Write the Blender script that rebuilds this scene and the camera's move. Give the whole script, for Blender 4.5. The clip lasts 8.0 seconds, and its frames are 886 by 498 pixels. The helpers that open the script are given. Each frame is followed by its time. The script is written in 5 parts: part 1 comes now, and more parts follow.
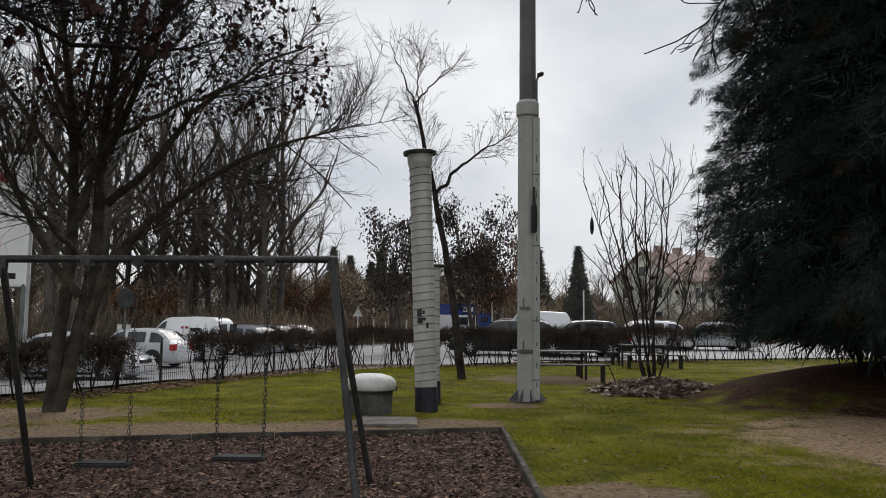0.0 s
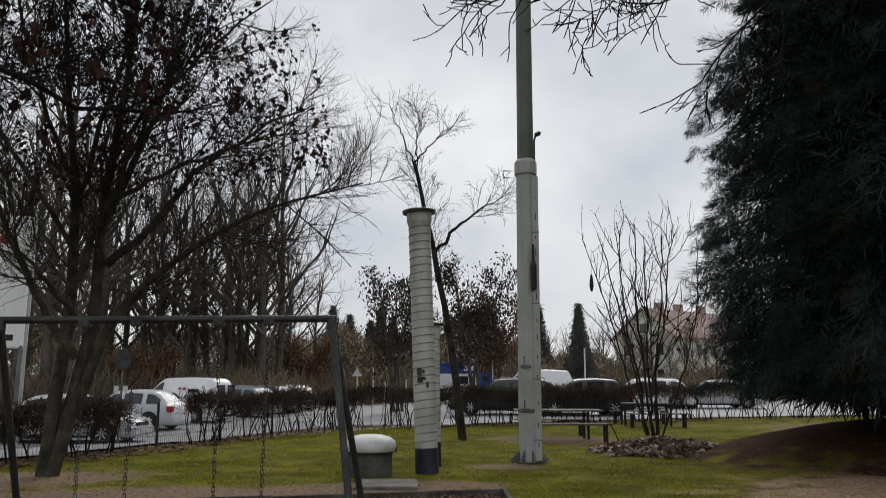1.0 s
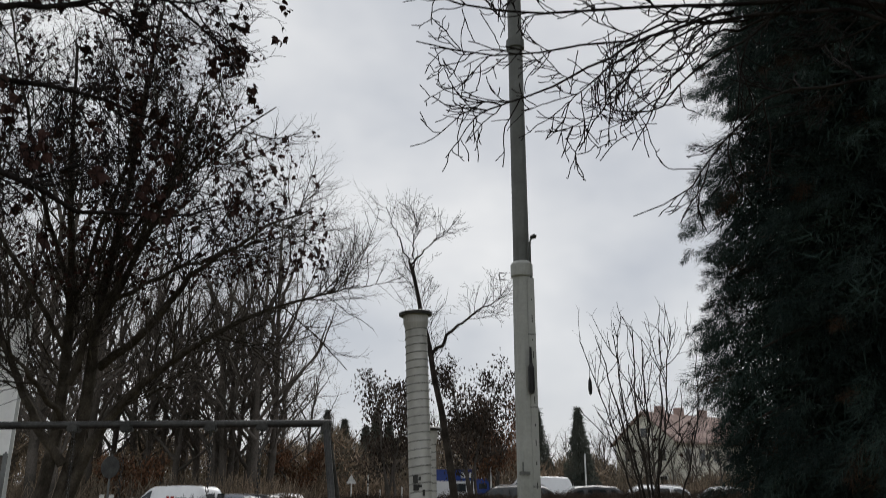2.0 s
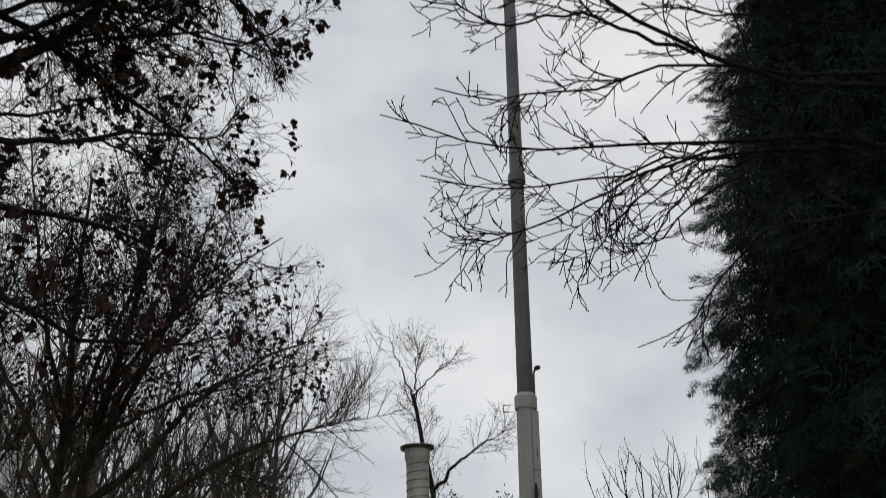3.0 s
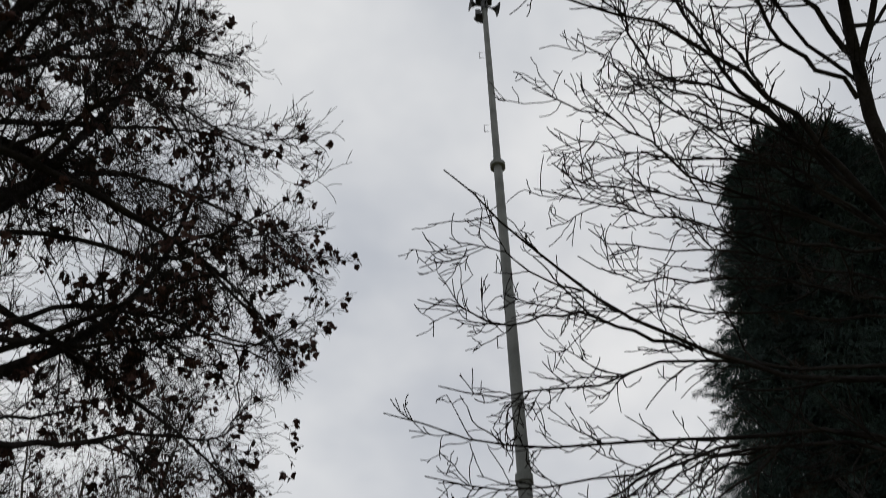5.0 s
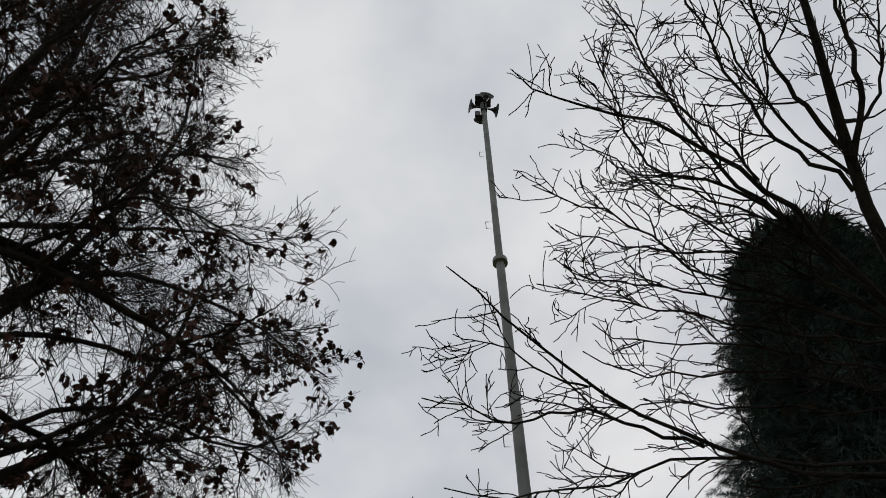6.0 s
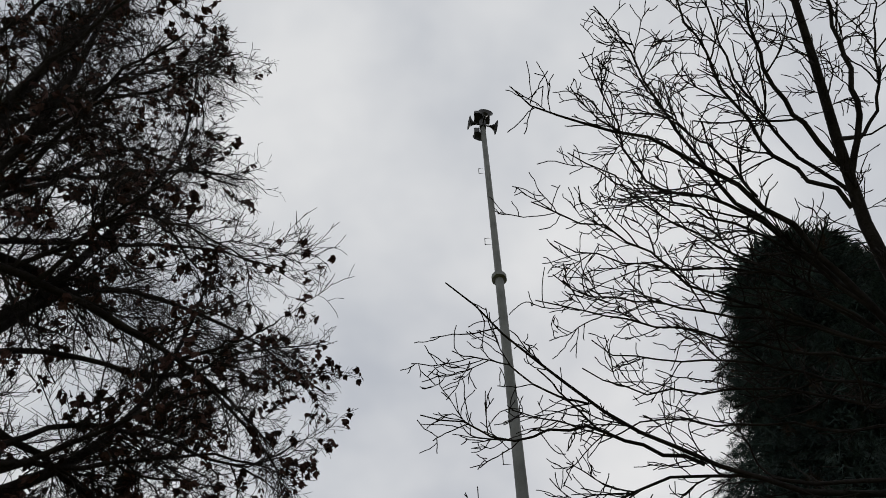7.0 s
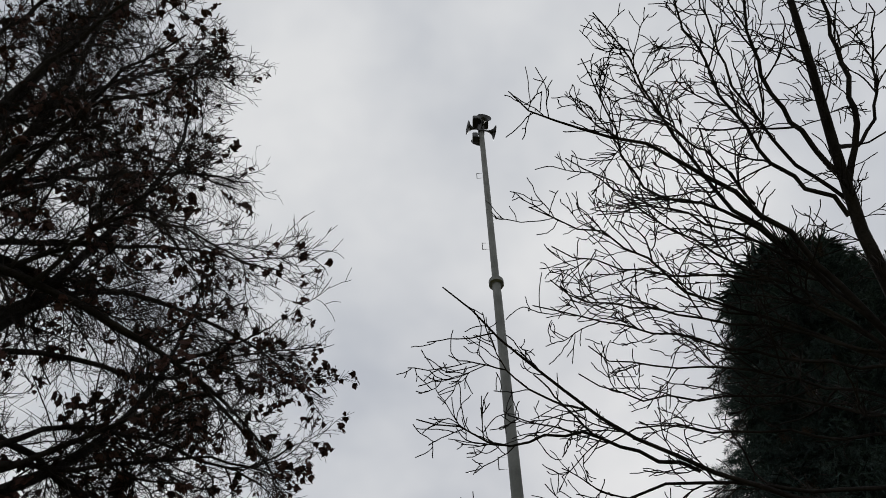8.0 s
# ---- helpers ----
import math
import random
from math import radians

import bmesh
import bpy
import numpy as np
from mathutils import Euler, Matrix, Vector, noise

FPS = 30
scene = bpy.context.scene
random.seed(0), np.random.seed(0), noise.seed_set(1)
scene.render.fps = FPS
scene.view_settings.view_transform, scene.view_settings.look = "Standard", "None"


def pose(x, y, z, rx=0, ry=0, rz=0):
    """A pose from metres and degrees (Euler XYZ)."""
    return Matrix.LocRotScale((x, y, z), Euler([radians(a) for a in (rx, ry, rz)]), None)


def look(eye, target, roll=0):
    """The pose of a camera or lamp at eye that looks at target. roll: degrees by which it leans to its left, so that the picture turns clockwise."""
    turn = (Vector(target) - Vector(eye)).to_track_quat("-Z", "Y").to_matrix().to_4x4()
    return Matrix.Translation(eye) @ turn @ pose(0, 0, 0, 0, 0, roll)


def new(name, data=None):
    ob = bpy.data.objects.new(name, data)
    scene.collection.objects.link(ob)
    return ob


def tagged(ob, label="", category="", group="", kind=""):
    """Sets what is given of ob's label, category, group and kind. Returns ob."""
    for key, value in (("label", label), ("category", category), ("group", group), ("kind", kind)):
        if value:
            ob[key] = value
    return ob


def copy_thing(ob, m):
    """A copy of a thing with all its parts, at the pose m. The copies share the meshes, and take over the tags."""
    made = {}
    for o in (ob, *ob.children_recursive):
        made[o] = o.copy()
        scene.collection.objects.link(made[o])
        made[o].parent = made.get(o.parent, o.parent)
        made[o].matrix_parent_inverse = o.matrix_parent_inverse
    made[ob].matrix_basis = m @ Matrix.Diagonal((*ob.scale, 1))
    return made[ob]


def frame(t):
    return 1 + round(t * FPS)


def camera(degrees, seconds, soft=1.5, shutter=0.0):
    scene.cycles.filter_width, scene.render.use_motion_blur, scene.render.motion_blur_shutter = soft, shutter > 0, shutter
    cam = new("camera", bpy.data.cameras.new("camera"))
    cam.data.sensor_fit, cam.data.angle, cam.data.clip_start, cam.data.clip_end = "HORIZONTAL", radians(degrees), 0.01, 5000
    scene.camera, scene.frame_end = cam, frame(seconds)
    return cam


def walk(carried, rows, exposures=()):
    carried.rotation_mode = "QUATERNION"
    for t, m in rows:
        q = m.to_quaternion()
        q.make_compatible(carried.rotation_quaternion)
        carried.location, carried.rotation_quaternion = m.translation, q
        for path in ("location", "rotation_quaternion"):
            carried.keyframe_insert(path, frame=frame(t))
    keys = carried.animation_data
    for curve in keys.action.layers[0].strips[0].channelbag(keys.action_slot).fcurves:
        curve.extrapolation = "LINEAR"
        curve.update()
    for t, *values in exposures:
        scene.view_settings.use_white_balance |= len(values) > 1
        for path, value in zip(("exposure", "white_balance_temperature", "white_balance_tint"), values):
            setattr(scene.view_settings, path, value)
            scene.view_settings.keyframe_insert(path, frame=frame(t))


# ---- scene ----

EYE = 1.6
cam = camera(58.9, 8.0, soft=0.5, shutter=0.4)
# seconds, heading, upward tilt, roll (degrees): a standing person tilts the camera up along the mast
ROWS = [(0.0, 0.0, 5.01, 0.57), (0.5, -0.02, 6.35, 0.42), (1.0, 0.01, 9.26, 0.18), (1.5, 0.13, 12.56, -0.03), (1.7, 0.25, 14.15, 0.05),
        (2.8, 0.05, 24.2, 0.25), (3.0, -0.03, 26.18, 0.42), (3.5, -0.38, 30.9, 0.7), (4.0, -0.59, 36.36, 0.57), (4.5, -0.59, 41.66, 0.35),
        (5.0, -0.5, 47.67, 0.1), (5.2, -0.6, 49.84, 0.03), (6.3, -0.84, 55.39, -0.46), (6.5, -0.82, 55.65, -0.4), (7.0, -0.69, 55.9, -0.46),
        (7.5, -0.48, 56.02, -0.52), (8.0, -0.35, 56.22, -0.24)]


def aim(yaw, pitch, roll):
    a, p = radians(yaw), radians(pitch)
    return look((0, 0, EYE), (math.sin(a) * math.cos(p), math.cos(a) * math.cos(p), EYE + math.sin(p)), roll)


walk(cam, [(t, aim(a, p, r)) for t, a, p, r in ROWS], exposures=[(0.0, 0.18), (1.5, 0.04), (3.0, -0.03), (5.0, -0.08), (6.5, -0.1), (8.0, -0.1)])

# ---- sky and light: overcast winter day ----
world = bpy.data.worlds.new("overcast_sky")
scene.world = world
world.use_nodes = True
wt = world.node_tree
bg = wt.nodes["Background"]
sky = wt.nodes.new("ShaderNodeTexSky")
sky.sky_type, sky.sun_disc, sky.sun_elevation, sky.sun_rotation = "NISHITA", False, radians(42), radians(12)
coord = wt.nodes.new("ShaderNodeTexCoord")
stretch = wt.nodes.new("ShaderNodeMapping")
stretch.inputs["Scale"].default_value = (1.0, 1.0, 1.5)
cloud = wt.nodes.new("ShaderNodeTexNoise")
cloud.inputs["Scale"].default_value, cloud.inputs["Detail"].default_value, cloud.inputs["Roughness"].default_value = 3.1, 4.0, 0.5
ramp = wt.nodes.new("ShaderNodeValToRGB")
ramp.color_ramp.elements[0].position, ramp.color_ramp.elements[0].color = 0.32, (7.0, 7.4, 8.1, 1)
ramp.color_ramp.elements[1].position, ramp.color_ramp.elements[1].color = 0.66, (11.0, 11.1, 11.2, 1)
blend = wt.nodes.new("ShaderNodeMix")
blend.data_type = "RGBA"
blend.inputs[0].default_value = 0.93
wt.links.new(coord.outputs["Generated"], stretch.inputs["Vector"])
wt.links.new(stretch.outputs["Vector"], cloud.inputs["Vector"])
wt.links.new(cloud.outputs["Fac"], ramp.inputs["Fac"])
wt.links.new(sky.outputs["Color"], blend.inputs[6])
wt.links.new(ramp.outputs["Color"], blend.inputs[7])
wt.links.new(blend.outputs[2], bg.inputs["Color"])
bg.inputs["Strength"].default_value = 0.075
sun = new("sun", bpy.data.lights.new("sun", "SUN"))
sun.data.energy, sun.data.angle, sun.data.color = 1.5, radians(40), (1.0, 0.97, 0.93)
sun.matrix_world = look((6, 34, 26), (0, 6, 0))

rng = np.random.default_rng(7)


# ---- materials ----
def mat(name, dark, light, scale=2.0, fine=30.0, rough=0.85, bump=0.3, metallic=0.0, island=0.0, each=0.0, spec=0.3, detail=6.0, grain=0.28, thin=0.0):
    """Two colours mixed by a coarse noise, with a fine grain on value and relief."""
    m = bpy.data.materials.new(name)
    m.use_nodes = True
    n, l = m.node_tree.nodes, m.node_tree.links
    b = n["Principled BSDF"]
    b.inputs["Roughness"].default_value, b.inputs["Metallic"].default_value = rough, metallic
    b.inputs["Specular IOR Level"].default_value = spec
    tc = n.new("ShaderNodeTexCoord")
    a = n.new("ShaderNodeTexNoise")
    a.inputs["Scale"].default_value, a.inputs["Detail"].default_value = scale, detail
    f = n.new("ShaderNodeTexNoise")
    f.inputs["Scale"].default_value, f.inputs["Detail"].default_value = fine, 4.0
    l.new(tc.outputs["Object"], a.inputs["Vector"])
    l.new(tc.outputs["Object"], f.inputs["Vector"])
    r = n.new("ShaderNodeValToRGB")
    r.color_ramp.elements[0].position, r.color_ramp.elements[0].color = 0.35, (*dark, 1)
    r.color_ramp.elements[1].position, r.color_ramp.elements[1].color = 0.65, (*light, 1)
    l.new(a.outputs["Fac"], r.inputs["Fac"])
    hsv = n.new("ShaderNodeHueSaturation")
    l.new(r.outputs["Color"], hsv.inputs["Color"])
    rng_node = n.new("ShaderNodeMapRange")
    rng_node.inputs[1].default_value, rng_node.inputs[2].default_value = 0.3, 0.7
    rng_node.inputs[3].default_value, rng_node.inputs[4].default_value = 1 - grain, 1 + grain
    l.new(f.outputs["Fac"], rng_node.inputs[0])
    value = rng_node.outputs[0]
    for amount, node, out in ((island, "ShaderNodeNewGeometry", "Random Per Island"), (each, "ShaderNodeObjectInfo", "Random")):
        if amount:
            g = n.new(node)
            k = n.new("ShaderNodeMapRange")
            k.inputs[3].default_value, k.inputs[4].default_value = 1 - amount, 1 + amount
            l.new(g.outputs[out], k.inputs[0])
            mul = n.new("ShaderNodeMath")
            mul.operation = "MULTIPLY"
            l.new(value, mul.inputs[0])
            l.new(k.outputs[0], mul.inputs[1])
            value = mul.outputs[0]
    l.new(value, hsv.inputs["Value"])
    l.new(hsv.outputs["Color"], b.inputs["Base Color"])
    if bump:
        bp = n.new("ShaderNodeBump")
        bp.inputs["Strength"].default_value, bp.inputs["Distance"].default_value = bump, 0.02
        l.new(f.outputs["Fac"], bp.inputs["Height"])
        l.new(bp.outputs["Normal"], b.inputs["Normal"])
    if thin:
        tr, mx = n.new("ShaderNodeBsdfTranslucent"), n.new("ShaderNodeMixShader")
        mx.inputs[0].default_value = thin
        l.new(hsv.outputs["Color"], tr.inputs["Color"])
        l.new(b.outputs[0], mx.inputs[1])
        l.new(tr.outputs[0], mx.inputs[2])
        l.new(mx.outputs[0], n["Material Output"].inputs["Surface"])
    return m


def glass_mat(name, colour, rough=0.08):
    m = bpy.data.materials.new(name)
    m.use_nodes = True
    b = m.node_tree.nodes["Principled BSDF"]
    b.inputs["Base Color"].default_value, b.inputs["Roughness"].default_value = (*colour, 1), rough
    b.inputs["Specular IOR Level"].default_value = 0.6
    return m


BARK = mat("grey_brown_bark", (0.026, 0.022, 0.02), (0.06, 0.052, 0.046), 3, 40, 0.9, 0.8, spec=0.04)
BARK_GREY = mat("lichen_grey_bark", (0.034, 0.03, 0.024), (0.085, 0.074, 0.06), 4, 40, 0.9, 0.9, spec=0.04)
BARK_DARK = mat("near_black_bark", (0.012, 0.01, 0.01), (0.028, 0.025, 0.024), 3, 40, 0.9, 0.6, spec=0.04)
# far bark and twigs paled: distance haze is painted into their colour
BARK_FAR = mat("hazed_grey_bark", (0.065, 0.059, 0.051), (0.13, 0.114, 0.1), 1, 20, 0.9, 0.3, spec=0.04)
TWIG_FAR = mat("hazed_brown_twigs", (0.08, 0.067, 0.056), (0.15, 0.122, 0.1), 0.6, 20, 0.9, 0, each=0.2, spec=0.04)
LEAF_RED = mat("withered_red_brown_leaf", (0.024, 0.015, 0.013), (0.06, 0.032, 0.028), 1, 20, 0.75, 0, island=0.5, spec=0.04)
LEAF_DARK = mat("dark_olive_leaf", (0.035, 0.03, 0.024), (0.08, 0.06, 0.048), 0.6, 20, 0.7, 0, island=0.5, spec=0.04)
LEAF_RUST = mat("rust_brown_leaf", (0.09, 0.05, 0.03), (0.19, 0.1, 0.06), 0.6, 20, 0.75, 0, island=0.5, spec=0.04)
LEAF_GROUND = mat("fallen_leaf", (0.1, 0.058, 0.036), (0.26, 0.17, 0.105), 3, 40, 0.8, 0, island=0.5, spec=0.1)
NEEDLE = mat("blue_green_needles", (0.0085, 0.0165, 0.0152), (0.033, 0.054, 0.047), 0.7, 12, 0.7, 0, island=0.6, spec=0.12)
# spruce green lightened to stand for haze over the distance
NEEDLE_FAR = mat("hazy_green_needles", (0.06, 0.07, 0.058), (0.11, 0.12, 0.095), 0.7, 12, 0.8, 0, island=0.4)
NEEDLE_BROWN = mat("dead_brown_needles", (0.03, 0.02, 0.014), (0.06, 0.04, 0.028), 1, 12, 0.8, 0, island=0.4, spec=0.04)
STEEL_GREY = mat("galvanised_mast_steel", (0.1, 0.105, 0.1), (0.16, 0.165, 0.16), 1.2, 14, 0.6, 0.15, 0.1, grain=0.07)
STEEL_PAINT = mat("grey_painted_steel", (0.32, 0.33, 0.31), (0.42, 0.43, 0.41), 1.0, 18, 0.5, 0.1, grain=0.07)
STEEL_DARK = mat("dark_grey_steel_tube", (0.028, 0.028, 0.028), (0.055, 0.055, 0.053), 4, 40, 0.45, 0.2, 0.4)
BLACK = mat("black_plastic", (0.012, 0.012, 0.013), (0.025, 0.025, 0.026), 5, 40, 0.45, 0.1)
DUCT = mat("pale_grey_duct_sheet", (0.38, 0.38, 0.36), (0.52, 0.52, 0.5), 1.6, 12, 0.5, 0.15, 0.1, grain=0.07)
# dark grey paints the shadow line under each sheet lap
SEAM = mat("lap_shadow_seam", (0.1, 0.1, 0.095), (0.2, 0.2, 0.19), 6, 20, 0.7, 0.1)
BITUMEN = mat("black_bitumen_coat", (0.012, 0.013, 0.018), (0.028, 0.03, 0.038), 4, 30, 0.6, 0.5)
WHITE_GRP = mat("weathered_white_plastic", (0.5, 0.51, 0.48), (0.68, 0.68, 0.65), 3, 16, 0.5, 0.1, grain=0.07)
SIGN_WHITE = mat("white_sign_sheet", (0.74, 0.74, 0.72), (0.82, 0.82, 0.8), 1, 10, 0.4, 0, grain=0.03)
SIGN_RED = mat("red_sign_print", (0.5, 0.05, 0.035), (0.6, 0.07, 0.05), 1, 10, 0.5, 0, grain=0.04)
DARK_CONCRETE = mat("dark_grey_concrete", (0.045, 0.045, 0.038), (0.1, 0.098, 0.085), 4, 30, 0.85, 0.5)
CONCRETE = mat("mossy_concrete", (0.11, 0.1, 0.088), (0.21, 0.19, 0.17), 3, 30, 0.9, 0.5)
KERB = mat("grey_kerb_concrete", (0.032, 0.027, 0.022), (0.11, 0.098, 0.08), 4, 30, 0.9, 0.5, each=0.12)
RUBBER = mat("dark_rubber", (0.013, 0.013, 0.013), (0.03, 0.03, 0.03), 5, 40, 0.7, 0.3)
CHIP = mat("red_brown_bark_mulch", (0.06, 0.036, 0.028), (0.235, 0.15, 0.115), 6, 60, 0.9, 0.6, island=0.55)
MULCH_BED = mat("damp_mulch_bed", (0.035, 0.02, 0.017), (0.085, 0.05, 0.04), 8, 60, 0.95, 1.0)
GRASS = mat("winter_grass_blade", (0.118, 0.138, 0.009), (0.3, 0.3, 0.022), 0.55, 10, 0.7, 0, island=0.5, spec=0.1, thin=0.45)
WOOD_GREY = mat("weathered_bench_wood", (0.1, 0.09, 0.08), (0.2, 0.185, 0.165), 3, 50, 0.75, 0.4, each=0.15)
ASPHALT = mat("pale_wet_asphalt", (0.15, 0.15, 0.155), (0.23, 0.23, 0.235), 0.6, 40, 0.6, 0.3)


SOIL = [(8.0, 10.2, 3.8, 4.0, 14), (-4.2, 10.9, 4.0, 0.9, 13), (-0.6, 12.0, 1.5, 0.7, 5), (1.6, 7.3, 0.9, 0.55, 0), (1.2, 14.6, 0.7, 0.45, 0),
        (3.0, 20.9, 1.7, 1.5, 0), (-7.0, 12.2, 2.4, 1.2, 30), (16, 26, 6, 3.4, 20)]


def ground_material():
    m = mat("winter_lawn_and_soil", (0.05, 0.052, 0.008), (0.155, 0.142, 0.018), 1.6, 22, 0.95, 0.6, detail=14.0, grain=0.5, spec=0.04)
    n, l = m.node_tree.nodes, m.node_tree.links
    b = n["Principled BSDF"]
    grass = b.inputs["Base Color"].links[0].from_socket
    tc = n.new("ShaderNodeTexCoord")
    wob = n.new("ShaderNodeTexNoise")
    wob.inputs["Scale"].default_value, wob.inputs["Detail"].default_value = 1.7, 9.0
    l.new(tc.outputs["Object"], wob.inputs["Vector"])
    grain = n.new("ShaderNodeTexNoise")
    grain.inputs["Scale"].default_value, grain.inputs["Detail"].default_value = 14, 6.0
    l.new(tc.outputs["Object"], grain.inputs["Vector"])

    def patch(cx, cy, rx, ry, turn, soft=0.35, wobble=1.6):
        mp = n.new("ShaderNodeMapping")
        mp.vector_type = "TEXTURE"
        mp.inputs["Location"].default_value = (cx, cy, 0)
        mp.inputs["Rotation"].default_value = (0, 0, radians(turn))
        mp.inputs["Scale"].default_value = (rx, ry, 1000)
        l.new(tc.outputs["Object"], mp.inputs["Vector"])
        ln = n.new("ShaderNodeVectorMath")
        ln.operation = "LENGTH"
        l.new(mp.outputs["Vector"], ln.inputs[0])
        ad = n.new("ShaderNodeMath")
        ad.operation = "MULTIPLY_ADD"
        l.new(wob.outputs["Fac"], ad.inputs[0])
        ad.inputs[1].default_value = wobble
        l.new(ln.outputs["Value"], ad.inputs[2])
        k = n.new("ShaderNodeMapRange")
        k.inputs[1].default_value, k.inputs[2].default_value = 1 + wobble * 0.5 - soft, 1 + wobble * 0.5 + soft
        k.inputs[3].default_value, k.inputs[4].default_value = 1.0, 0.0
        l.new(ad.outputs[0], k.inputs[0])
        return k.outputs[0]

    def tone(c1, c2):
        r = n.new("ShaderNodeValToRGB")
        r.color_ramp.elements[0].position, r.color_ramp.elements[0].color = 0.35, (*c1, 1)
        r.color_ramp.elements[1].position, r.color_ramp.elements[1].color = 0.68, (*c2, 1)
        l.new(grain.outputs["Fac"], r.inputs["Fac"])
        return r.outputs["Color"]

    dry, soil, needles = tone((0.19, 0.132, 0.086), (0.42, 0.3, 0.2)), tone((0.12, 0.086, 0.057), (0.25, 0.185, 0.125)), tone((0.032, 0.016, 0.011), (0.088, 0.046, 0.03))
    colour = grass
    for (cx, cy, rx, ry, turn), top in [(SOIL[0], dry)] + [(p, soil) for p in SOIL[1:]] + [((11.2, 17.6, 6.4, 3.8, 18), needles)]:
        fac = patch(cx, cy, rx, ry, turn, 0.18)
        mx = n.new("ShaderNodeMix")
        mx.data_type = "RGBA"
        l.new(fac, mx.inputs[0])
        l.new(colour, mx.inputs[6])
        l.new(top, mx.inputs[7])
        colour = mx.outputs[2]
    l.new(colour, b.inputs["Base Color"])
    return m


# ---- building helpers ----
def part(name, bm, material, parent=None, label="", smooth=False):
    me = bpy.data.meshes.new(name)
    bm.to_mesh(me)
    bm.free()
    me.materials.append(material)
    if smooth:
        me.shade_smooth()
    ob = new(name, me)
    ob.parent = parent
    return tagged(ob, label)


def soup(name, chunks, material, parent=None, label="", smooth=False):
    """One mesh out of (vertices, faces) arrays; all faces of a chunk have the same number of corners."""
    off, vs, loops, starts, at = 0, [], [], [], 0
    for v, f in chunks:
        vs.append(v.reshape(-1, 3))
        loops.append((f + off).ravel())
        starts.append(at + np.arange(len(f)) * f.shape[1])
        at += f.size
        off += len(vs[-1])
    vs, loops, starts = np.concatenate(vs), np.concatenate(loops), np.concatenate(starts)
    me = bpy.data.meshes.new(name)
    me.vertices.add(len(vs))
    me.vertices.foreach_set("co", vs.astype(np.float32).ravel())
    me.loops.add(len(loops))
    me.loops.foreach_set("vertex_index", loops.astype(np.int32))
    me.polygons.add(len(starts))
    me.polygons.foreach_set("loop_start", starts.astype(np.int32))
    me.update(calc_edges=True)
    me.materials.append(material)
    if smooth:
        me.shade_smooth()
    ob = new(name, me)
    ob.parent = parent
    return tagged(ob, label)


def thing(name, x, y, z, label, category, group="", turn=0.0, kind=""):
    ob = new(name)
    ob.matrix_basis = pose(x, y, z, 0, 0, turn)
    return tagged(ob, label, category, group, kind)


def unit(v):
    return v / np.maximum(np.linalg.norm(v, axis=-1, keepdims=True), 1e-9)


def tube(P, R, sides):
    """Round tapering tubes along many polylines at once: P (m, k, 3), R (m, k)."""
    m, k, _ = P.shape
    T = unit(np.gradient(P, axis=1))
    main = unit(P[:, -1] - P[:, 0])
    ref = np.where(np.abs(main[:, 2:3]) < 0.7, np.array([[0.0, 0, 1]]), np.array([[1.0, 0, 0]]))
    U = unit(np.cross(T, ref[:, None, :]))
    V = np.cross(T, U)
    a = np.arange(sides) * 2 * np.pi / sides
    ring = P[:, :, None] + R[:, :, None, None] * (U[:, :, None] * np.cos(a)[:, None] + V[:, :, None] * np.sin(a)[:, None])
    idx = np.arange(m * k * sides).reshape(m, k, sides)
    nxt = np.roll(idx, -1, axis=2)
    f = np.stack([idx[:, :-1], nxt[:, :-1], nxt[:, 1:], idx[:, 1:]], -1).reshape(-1, 4)
    return ring.reshape(-1, 3), f


def guide(points, k, r0, r1, wander=0.06):
    """A smooth limb through a few points."""
    p = np.array(points, float)
    s = np.concatenate([[0], np.cumsum(np.linalg.norm(np.diff(p, axis=0), axis=1))])
    q = np.linspace(0, s[-1], k)
    out = np.stack([np.interp(q, s, p[:, i]) for i in range(3)], 1)
    for _ in range(2):
        out[1:-1] = (out[:-2] + 2 * out[1:-1] + out[2:]) / 4
    out[1:-1] += rng.normal(0, wander, (k - 2, 3))
    return out[None], np.linspace(r0, r1, k)[None]


def grow(P, R, n, length, angle, k, rad, lift=0.0, wander=0.12, tmin=0.15, tmax=1.0, flat=0.0, taper=0.5, fork=0.75):
    """n children on the polylines P: each leaves its parent at about that angle, wanders, and lifts (or droops)."""
    m, kk, _ = P.shape
    ln = np.linalg.norm(np.diff(P, axis=1), axis=2).sum(1)
    i = rng.choice(m, n, p=ln / ln.sum())
    t = rng.uniform(tmin, tmax, n) * (kk - 1)
    a = np.minimum(t.astype(int), kk - 2)
    w = (t - a)[:, None]
    start = P[i, a] * (1 - w) + P[i, a + 1] * w
    tan = unit(P[i, a + 1] - P[i, a])
    side = rng.normal(0, 1, (n, 3))
    side[:, 2] *= 1 - flat
    side = unit(side - tan * (side * tan).sum(1, keepdims=True))
    an = np.radians(rng.normal(angle, angle * 0.25, n))[:, None]
    d = unit(tan * np.cos(an) + side * np.sin(an))
    L = length * rng.uniform(0.45, 1.25, n) * (1 - 0.5 * t / (kk - 1))
    step = (L / (k - 1))[:, None]
    out = np.empty((n, k, 3))
    out[:, 0] = start
    for j in range(1, k):
        d = unit(d + rng.normal(0, wander, (n, 3)) + np.array([0, 0, lift]))
        out[:, j] = out[:, j - 1] + d * step
    r0 = np.minimum(rad * L / length, fork * (R[i, a] * (1 - w[:, 0]) + R[i, a + 1] * w[:, 0]))
    return out, r0[:, None] * np.linspace(1, taper, k)


